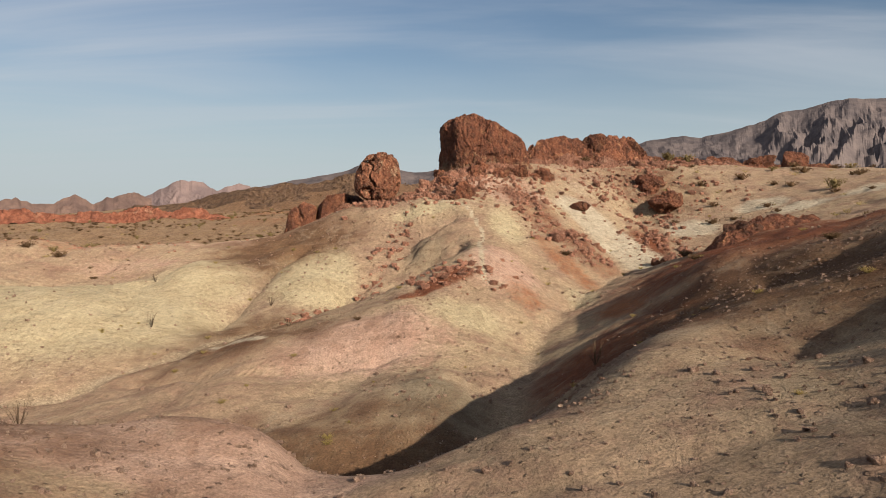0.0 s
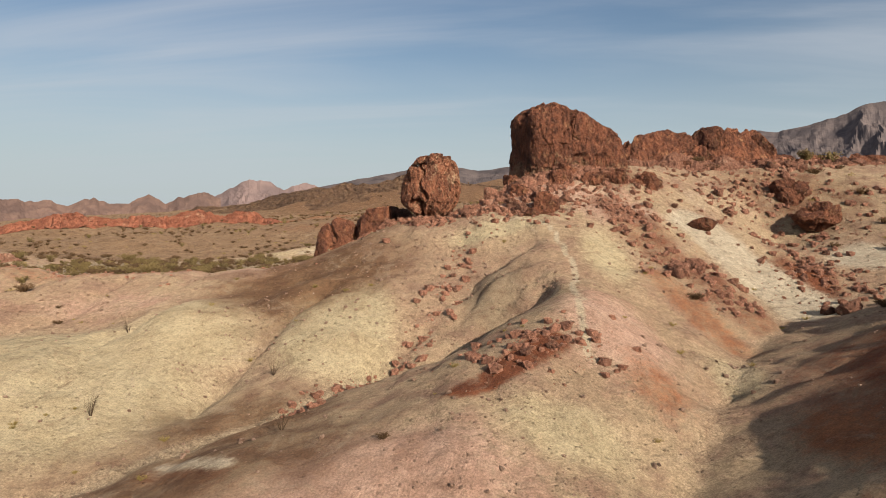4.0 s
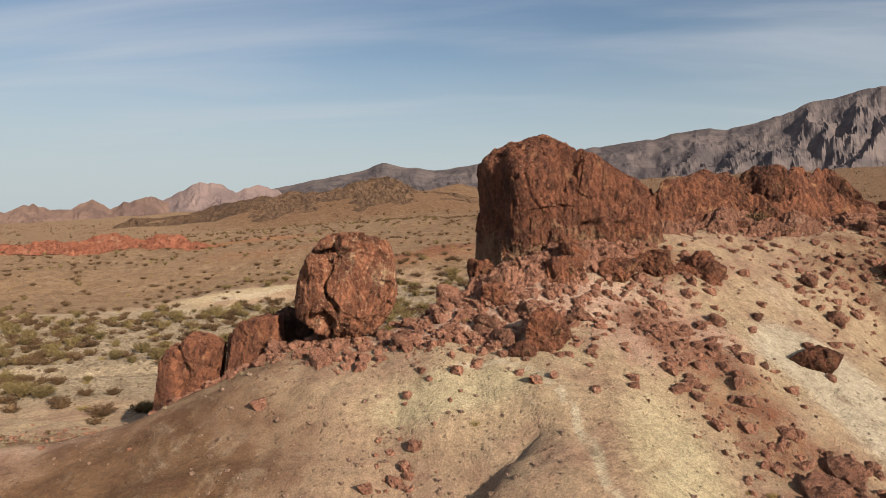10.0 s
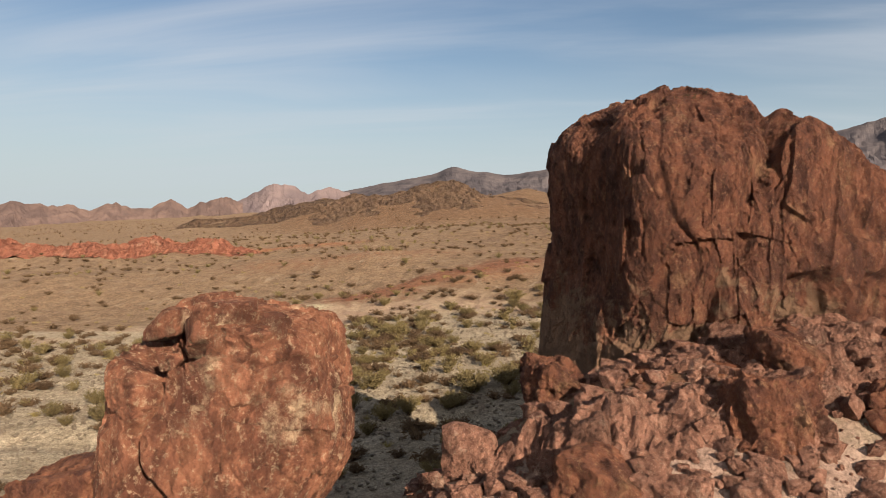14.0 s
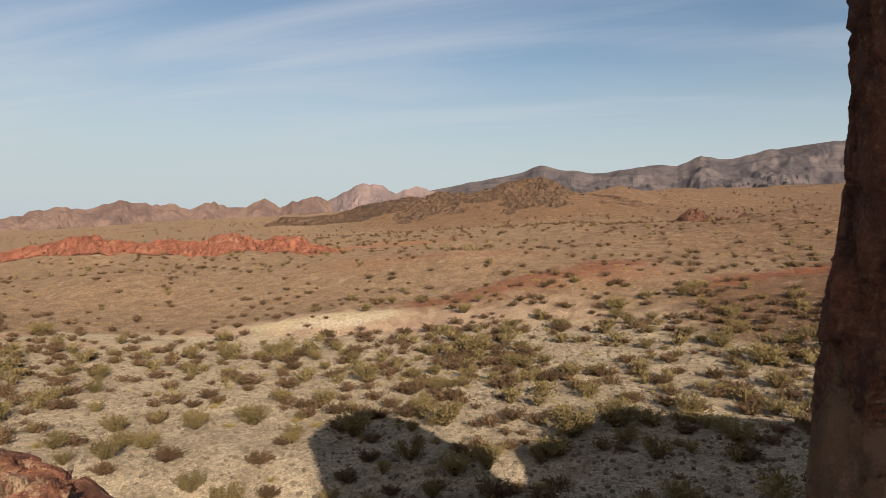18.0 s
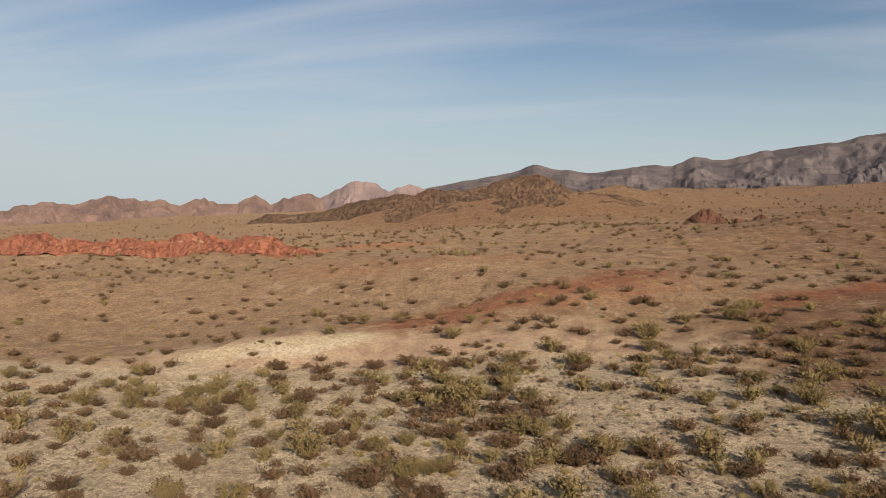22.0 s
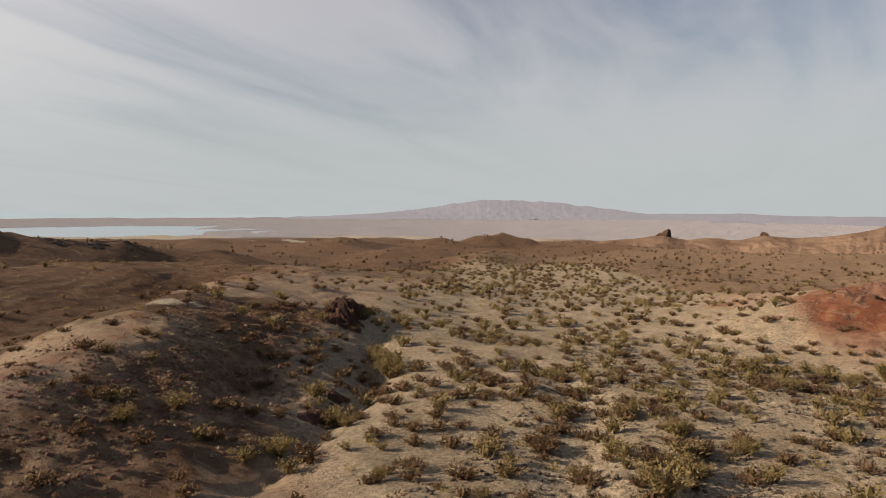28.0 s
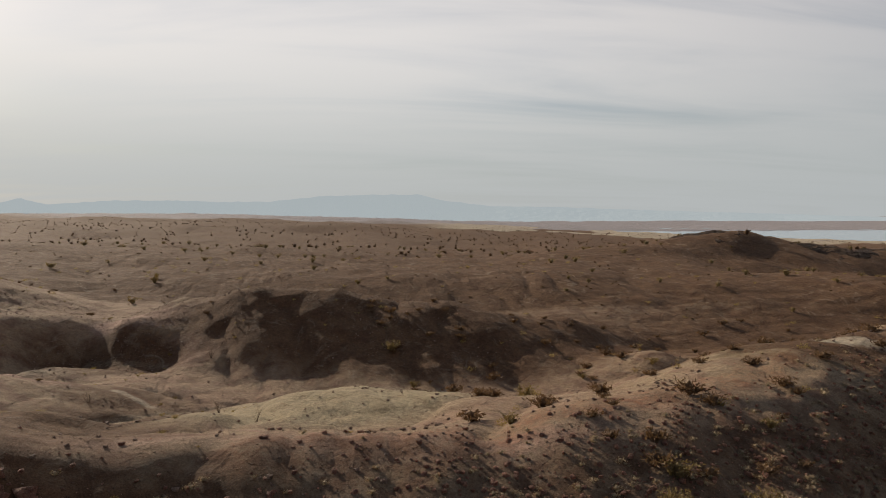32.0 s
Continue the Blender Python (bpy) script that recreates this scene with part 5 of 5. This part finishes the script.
def scree_chance(x, y):
    """How thickly broken stone lies."""
    apron = np.maximum(np.exp(-((x - 1.0) / 4.6) ** 2 - ((y - 64.5) / 3.2) ** 2), np.exp(-((x - 3.0) / 5.0) ** 2 - ((y - 67.2) / 2.0) ** 2))
    fan = 0.55 * np.clip(1.2 - along([(3.2, 66), (6.2, 62.5), (8.3, 58.3), (10.6, 54.4)], x, y)[0] / 2.8, 0, 1) * (0.4 + 0.6 * (fbm2(x / 1.6, y / 1.6, 2, 79) > 0))
    foot = np.clip(1.2 - along([(8, 75), (14, 76), (22, 77), (34, 84)], x, y)[0] / 2.6, 0, 1)
    ridge = 0.8 * np.clip(1.2 - along([(-16, 66), (-10, 65), (-5, 62.6), (0, 62)], x, y)[0] / 1.5, 0, 1)
    bowl = np.maximum(0.35 * np.exp(-((x - 17.8) / 2.2) ** 2 - ((y - 58.5) / 4) ** 2), 0.22 * np.exp(-((x - 19) / 6) ** 2 - ((y - 69) / 5) ** 2))
    hollow = 0.22 * np.clip(1.2 - along([(-3, 57), (-3.8, 54), (-4.6, 50), (-6.5, 47), (-9.5, 42.4)], x, y)[0] / 1.2, 0, 1)
    knoll = 0.35 * np.exp(-((x - 1) / 2.4) ** 2 - ((y - 41.5) / 1.6) ** 2)
    return np.maximum.reduce([apron, fan * 0.8, foot, ridge, bowl, hollow, knoll])


def scatter(n, lo, hi, chance, seed):
    g = np.random.RandomState(seed)
    x, y = g.uniform(lo[0], hi[0], n), g.uniform(lo[1], hi[1], n)
    ok = g.uniform(0, 1, n) < chance(x, y)
    return x[ok], y[ok], g


x, y, g = scatter(2600, (-17, 40), (36, 86), scree_chance, 1)
x, y = x[:300], y[:300]
z = height(x, y)
for k in range(len(x)):
    s_ = 0.12 + 0.5 * g.uniform() ** 3.0
    s_ *= 0.5 if x[k] < -1.5 and y[k] < 60 else 1.0
    ob = new("scree_stone", STONES[k % 10])
    ob.matrix_world = pose(x[k], y[k], z[k] + 0.3 * s_, g.uniform(-25, 25), g.uniform(-25, 25), g.uniform(0, 360)) @ Matrix.Scale(s_, 4)
    tagged(ob, "angular broken red stone lying on the scree", "stone", "scree stones")
x, y, g = scatter(110000, (-17, 38), (38, 88), scree_chance, 2)
x, y = x[:22000], y[:22000]
z = height(x, y)
s_ = 0.04 + 0.36 * g.uniform(0, 1, len(x)) ** 3.6
joined("scree", "small broken red stones strewn over the slopes", list(zip(x, y, z + 0.15 * s_, s_, g.uniform(0, 6.3, len(x)))), SCREE, "scree")
hills = lambda x, y: (0.05 + 0.30 * (fbm2(x / 7, y / 7, 2, 77) > 0.25)) * (1 - wash_mask(x, y))
x, y, g = scatter(80000, (-62, 6), (32, 84), hills, 3)
z = height(x, y)
s_ = 0.03 + 0.12 * g.uniform(0, 1, len(x)) ** 4
joined("hill_stones", "loose stones scattered over the badland hills", list(zip(x, y, z + 0.2 * s_, s_, g.uniform(0, 6.3, len(x)))), CHIPS, "stones")
near_hill = lambda x, y: (0.25 + 0.75 * (fbm2(x / 3, y / 3, 2, 78) > 0)) * (1 - step(18, 26, y - 0.3 * x))
x, y, g = scatter(20000, (-10, 3), (26, 34), near_hill, 6)
z = height(x, y)
s_ = 0.018 + 0.075 * g.uniform(0, 1, len(x)) ** 4
joined("hill_chips", "pale pink stone chips covering a hillside", list(zip(x, y, z + 0.2 * s_, s_, g.uniform(0, 6.3, len(x)))), CHIPS, "stones")
x, y, g = scatter(110000, (-80, 80), (22, 136), lambda x, y: 0.34 * wash_mask(x, y), 4)
z = height(x, y)
s_ = 0.035 + 0.17 * g.uniform(0, 1, len(x)) ** 4
joined("wash_gravel", "grey cobbles and gravel lying in the dry wash", list(zip(x, y, z + 0.2 * s_, s_, g.uniform(0, 6.3, len(x)))), GRAVEL, "gravel")


north_side = lambda x, y: 0.9 * np.exp(-(along([(-16, 69), (-28, 66.5), (-38, 64.5), (-50, 61), (-66, 54)], x, y)[0] / 4.0) ** 2)
x, y, g = scatter(34000, (-74, 46), (-8, 78), north_side, 5)
z = height(x, y)
s_ = 0.03 + 0.15 * g.uniform(0, 1, len(x)) ** 3.2
joined("slope_stones", "dark stones strewn down a shaded slope", list(zip(x, y, z + 0.2 * s_, s_, g.uniform(0, 6.3, len(x)))), SCREE, "stones")


# ---- plants ----
def stems(q, count, height_, spread, lean, thick, leaves, leaf, droop=0.25, level=4, slim=0.3):
    """Thin stems that fan out from one foot, with small leaves on their upper parts. Returns wood and leaf meshes' data."""
    wv, wf, lv, lf = [], [], [], []
    for s0 in range(count):
        a_ = q.uniform(0, 6.283)
        tilt = lean * math.sqrt(q.uniform(0.05, 1))
        h = height_ * q.uniform(0.65, 1.05)
        base = np.array((math.cos(a_) * spread * 0.12 * q.random(), math.sin(a_) * spread * 0.12 * q.random(), -0.04))
        pts = []
        for k in range(level + 1):
            t_ = k / level
            out = spread * tilt * (t_ + droop * t_ * t_)
            pts.append(base + np.array((math.cos(a_ + 0.5 * t_ * q.uniform(-1, 1)) * out, math.sin(a_ + 0.5 * t_ * q.uniform(-1, 1)) * out, h * t_ * (1 - 0.35 * tilt * t_))))
        for k in range(level):
            r0, r1 = thick * (1 - 0.8 * k / level), thick * (1 - 0.8 * (k + 1) / level)
            n = len(wv)
            for p_, r_ in ((pts[k], r0), (pts[k + 1], r1)):
                for c in range(3):
                    b_ = 2.094 * c
                    wv.append(p_ + np.array((math.cos(b_) * r_, math.sin(b_) * r_, 0)))
            for c in range(3):
                d_ = (c + 1) % 3
                wf += [(n + c, n + d_, n + 3 + d_), (n + c, n + 3 + d_, n + 3 + c)]
        for k in range(leaves):
            t_ = q.uniform(0.25, 1.0) * level
            i = min(int(t_), level - 1)
            p_ = pts[i] + (pts[i + 1] - pts[i]) * (t_ - i) + np.array([q.gauss(0, 0.07 * spread) for _ in range(3)])
            u = 0.55 * np.array([q.gauss(0, 1) for _ in range(3)]) + (pts[i + 1] - pts[i]) / np.linalg.norm(pts[i + 1] - pts[i]); u /= np.linalg.norm(u)
            w = np.array([q.gauss(0, 1) for _ in range(3)]); w -= u * (w @ u); w /= np.linalg.norm(w)
            s_ = leaf * q.uniform(0.6, 1.3)
            n = len(lv)
            lv += [p_ - u * s_, p_ + w * s_ * slim, p_ + u * s_, p_ - w * s_ * slim]
            lf += [(n, n + 1, n + 2), (n, n + 2, n + 3)]
    return (np.array(wv), np.array(wf)), (np.array(lv) if lv else None, np.array(lf) if lf else None)


def bush_kind(name, label, category, seed, mats, parts, **kw):
    """One bush of a kind, standing at the origin: wood and foliage."""
    wood, leaf = stems(random.Random(seed), **kw)
    foot = new(name)
    tagged(part(parts[0], mesh_of(parts[0], *wood), mats[0], foot), kind="stuff")
    if leaf[0] is not None:
        tagged(part(parts[1], mesh_of(parts[1], *leaf, False), mats[1], foot), kind="stuff")
    return tagged(foot, label, category), wood, leaf


CREO = [bush_kind("creosote_bush", "yellow-green creosote bush on gravel", "bush", 600 + k, (BARK, CREOSOTE), ("wood", "foliage"), count=40, height_=1.2, spread=0.85, lean=0.85, thick=0.012, leaves=44, leaf=0.062, level=3, slim=0.42) for k in range(4)]
TWIG = [bush_kind("dry_bush", "low dry brown bush of brittle twigs", "bush", 620 + k, (BARK, DRY), ("wood", "foliage"), count=38, height_=0.62, spread=0.58, lean=0.9, thick=0.008, leaves=42, leaf=0.06, level=3, slim=0.26) for k in range(4)]
TUFT = [bush_kind("grass_tuft", "straw-yellow tuft of dry grass", "grass", 640 + k, (STRAW, STRAW), ("wood", "foliage"), count=44, height_=0.32, spread=0.30, lean=0.9, thick=0.006, leaves=6, leaf=0.03, level=2) for k in range(2)]
OCO = [bush_kind("ocotillo", "bare spiny ocotillo with whip-like stems", "plant", 660 + k, (BARK, DRY), ("wood", "foliage"), count=12, height_=1.7, spread=0.7, lean=0.9, thick=0.018, leaves=10, leaf=0.03, droop=0.1, level=5) for k in range(2)]


def plant(kinds, k, x, y, z, size, turn, group, first={}):
    """The first of each kind is the model itself, moved to its place; the rest are copies."""
    foot = kinds[k % len(kinds)][0]
    m = pose(x, y, z, 0, 0, turn)
    if foot.name not in first:
        first[foot.name] = True
        foot.matrix_basis = m
        ob = foot
    else:
        ob = copy_thing(foot, m)
    ob.scale = (size, size, size * (0.9 + 0.2 * ((k * 7919) % 10) / 10))
    tagged(ob, group=group)
    return ob


def thicket(name, label, kinds, xs, ys, sizes, turns, mat, cut, core=0.0):
    """Far or countless bushes in one mesh: a share of each model's leaves, round an uneven heart of twigs."""
    vs, fs, n = [], [], 0
    zs = height(xs, ys)
    rs = np.random.RandomState(len(xs))
    heart, sides = BALLS[1]
    for k in range(len(xs)):
        v, f = kinds[k % len(kinds)][2]
        pick = ((np.arange(max(1, int(len(f) // 2 / cut))) * cut) % (len(f) // 2)).astype(int)
        top = v[:, 2].max()
        v = v.reshape(-1, 4, 3)[pick]
        mid = v.mean(1, keepdims=True)
        v = (mid + (v - mid) * cut ** 0.30).reshape(-1, 3)
        i = np.arange(len(pick))[:, None] * 4
        f = np.concatenate([i + np.array([[0, 1, 2]]), i + np.array([[0, 2, 3]])])
        if core:
            w = heart * rs.uniform(0.55, 1.1, (len(heart), 1)) * np.array((core, core, 0.5 * top)) + np.array((0, 0, 0.35 * top))
            f = np.concatenate([f, sides + len(v)])
            v = np.concatenate([v, w])
        c, q = math.cos(turns[k]), math.sin(turns[k])
        w = v * sizes[k]
        vs.append(np.stack([w[:, 0] * c - w[:, 1] * q + xs[k], w[:, 0] * q + w[:, 1] * c + ys[k], w[:, 2] + zs[k]], 1))
        fs.append(f + n)
        n += len(v)
    ob = part(name, mesh_of(name, np.concatenate(vs), np.concatenate(fs), False), mat)
    return tagged(ob, label, "bush", kind="stuff")


# bushes that stand out
NAMED = [(-15.2, 121.5, 1.7), (-20.8, 110.9, 1.25), (-4, 137, 1.5), (6.3, 116.4, 1.6), (-12.5, 101.5, 1.4), (-17, 99, 1.3), (-5.5, 101, 1.6), (-3.2, 102.6, 1.5), (-24.4, 101, 1.1), (-65.5, 126.9, 1.7), (-51.5, 109.5, 1.4),
         (-77, 116, 1.4), (-71, 103, 1.5), (-41.8, 90.2, 1.5), (-63.7, 66.4, 1.8), (-61.5, 67.6, 1.6), (-66.5, 63.5, 1.5), (-41.3, 71.6, 1.1), (-74, 93.6, 1.4), (-49, 70.6, 1.4), (4, 121, 1.3), (11, 119, 1.5), (-37, 65.9, 0.8), (-40.4, 66, 0.9)]
lie = lambda rows: lift([p[0] for p in rows], [p[1] for p in rows])
for k, ((x, y, s_), z) in enumerate(zip(NAMED, lie(NAMED))):
    plant(CREO, k, x, y, z, s_, 77 * k, "creosote bushes")
BROWNS = [(-28, 128.6, 1.6), (-30.6, 126.4, 1.2), (-33, 131, 1.5), (-29, 115.6, 1.3), (-22, 131.5, 1.6), (-19, 129.5, 1.5), (-24.5, 130.6, 1.5), (-11.2, 113.8, 1.2), (-21.3, 114.5, 1.3)]
for k, ((x, y, s_), z) in enumerate(zip(BROWNS, lie(BROWNS))):
    plant(TWIG, k, x, y, z, s_, 51 * k, "dry bushes")


def wash_bushes(x, y):
    near = np.hypot(x + 15, y - 90)
    return np.maximum(0.55 * wash_mask(x, y), 0.15) * (0.35 + 0.65 * (fbm2(x / 8, y / 8, 2, 88) > -0.1)) * step(74, 80, y + 0.28 * x + 8 * (x < -20)) * (near < 62) * (0.6 + 0.4 * (x > -20))


x, y, g = scatter(4600, (-75, 74), (28, 150), wash_bushes, 11)
z = height(x, y)
for k in range(min(len(x), 660)):
    if k % 10 < 4:
        plant(CREO, k, x[k], y[k], z[k], g.uniform(0.45, 1.1), g.uniform(0, 360), "creosote bushes")
    elif k % 10 < 8:
        plant(TWIG, k, x[k], y[k], z[k], g.uniform(0.7, 1.5), g.uniform(0, 360), "dry bushes")
    else:
        plant(TUFT, k, x[k], y[k], z[k], g.uniform(0.7, 1.5), g.uniform(0, 360), "grass tufts")
slopes = lambda x, y: 0.5 * (1 - wash_mask(x, y)) * (0.2 + (fbm2(x / 5, y / 5, 2, 89) > 0.2))
x, y, g = scatter(1100, (-34, 2), (30, 70), slopes, 12)
z = height(x, y)
for k in range(min(len(x), 180)):
    plant(TWIG if k % 8 == 0 else TUFT, k, x[k], y[k], z[k], g.uniform(0.3, 0.85), g.uniform(0, 360), "dry bushes" if k % 8 == 0 else "grass tufts")
WHIPS = [(-8.6, 38.6, 0.7), (-11.5, 46.0, 0.6), (-17.5, 41, 0.7), (0.4, 20.6, 0.55), (-13.5, 21.5, 0.8), (6.2, 25.5, 0.8), (-21, 50, 0.6)]
for k, ((x, y, s_), z) in enumerate(zip(WHIPS, lie(WHIPS))):
    plant(OCO, k, x, y, z, s_, 40 * k, "ocotillos")

plant(OCO, 0, 2.7, 69.5, 39.75, 0.35, 20, "ocotillos")
plant(TWIG, 1, 2.35, 69.3, 39.7, 0.5, 60, "dry bushes")


def ring_of(n, r0, r1, seed, chance):
    g_ = np.random.RandomState(seed)
    r = np.sqrt(g_.uniform(r0 * r0, r1 * r1, n)); a_ = g_.uniform(0, 6.283, n)
    x, y = -20 + r * np.cos(a_), 90 + r * np.sin(a_)
    ok = g_.uniform(0, 1, n) < chance(x, y)
    return x[ok], y[ok], g_


clear = lambda x, y: (np.hypot((x + 5) / 28, (y - 41) / 45) > 1)
scrub = lambda x, y: (0.34 + 0.62 * wash_mask(x, y)) * clear(x, y) * (1 - 0.2 * (y < -15)) * (0.4 + 0.6 * (fbm2(x / 14, y / 14, 2, 90) > -0.05))
for n, r0, r1, seed, cut, heart in ((5200, 12, 78, 31, 7, 0.2), (19000, 78, 205, 36, 24, 0.3)):
    x, y, g = ring_of(n, r0, r1, seed, scrub)
    thicket("desert_scrub", "low brown desert scrub dotted over flats and slopes", TWIG, x, y, g.uniform(0.5, 1.35, len(x)) * (1 - 0.6 * (y < 5)), g.uniform(0, 6.3, len(x)), DRY, cut, heart)
along_wash = lambda x, y: (0.10 + 0.8 * wash_mask(x, y)) * clear(x, y)
for n, r0, r1, seed, cut, heart in ((1500, 18, 78, 32, 7, 0.3), (8000, 78, 235, 37, 24, 0.4)):
    x, y, g = ring_of(n, r0, r1, seed, along_wash)
    thicket("creosote_scrub", "yellow-green creosote scrub growing along the dry wash", CREO, x, y, g.uniform(0.45, 1.15, len(x)), g.uniform(0, 6.3, len(x)), CREOSOTE, cut, heart)
x, y, g = ring_of(6000, 20, 140, 33, lambda x, y: (0.15 + 0.6 * wash_mask(x, y)) * clear(x, y))
thicket("dry_grass", "straw-yellow dry grass between the bushes", TUFT, x, y, g.uniform(0.9, 1.9, len(x)), g.uniform(0, 6.3, len(x)), STRAW, 5)
x, y, g = scatter(4200, (-74, 46), (-8, 78), north_side, 35)
thicket("slope_grass", "pale dry grass tufts dotted over the shaded slope", TUFT, x, y, g.uniform(0.45, 0.95, len(x)), g.uniform(0, 6.3, len(x)), PALE_STRAW, 4, 0.12)
x, y, g = ring_of(26000, 170, 1000, 34, lambda x, y: 0.45 + 0.5 * (fbm2(x / 60, y / 60, 2, 92) > 0))
thicket("far_scrub", "dark scrub dotted over the far desert plain", CREO, x, y, g.uniform(0.55, 1.25, len(x)), g.uniform(0, 6.3, len(x)), DRY, 300, 0.5)
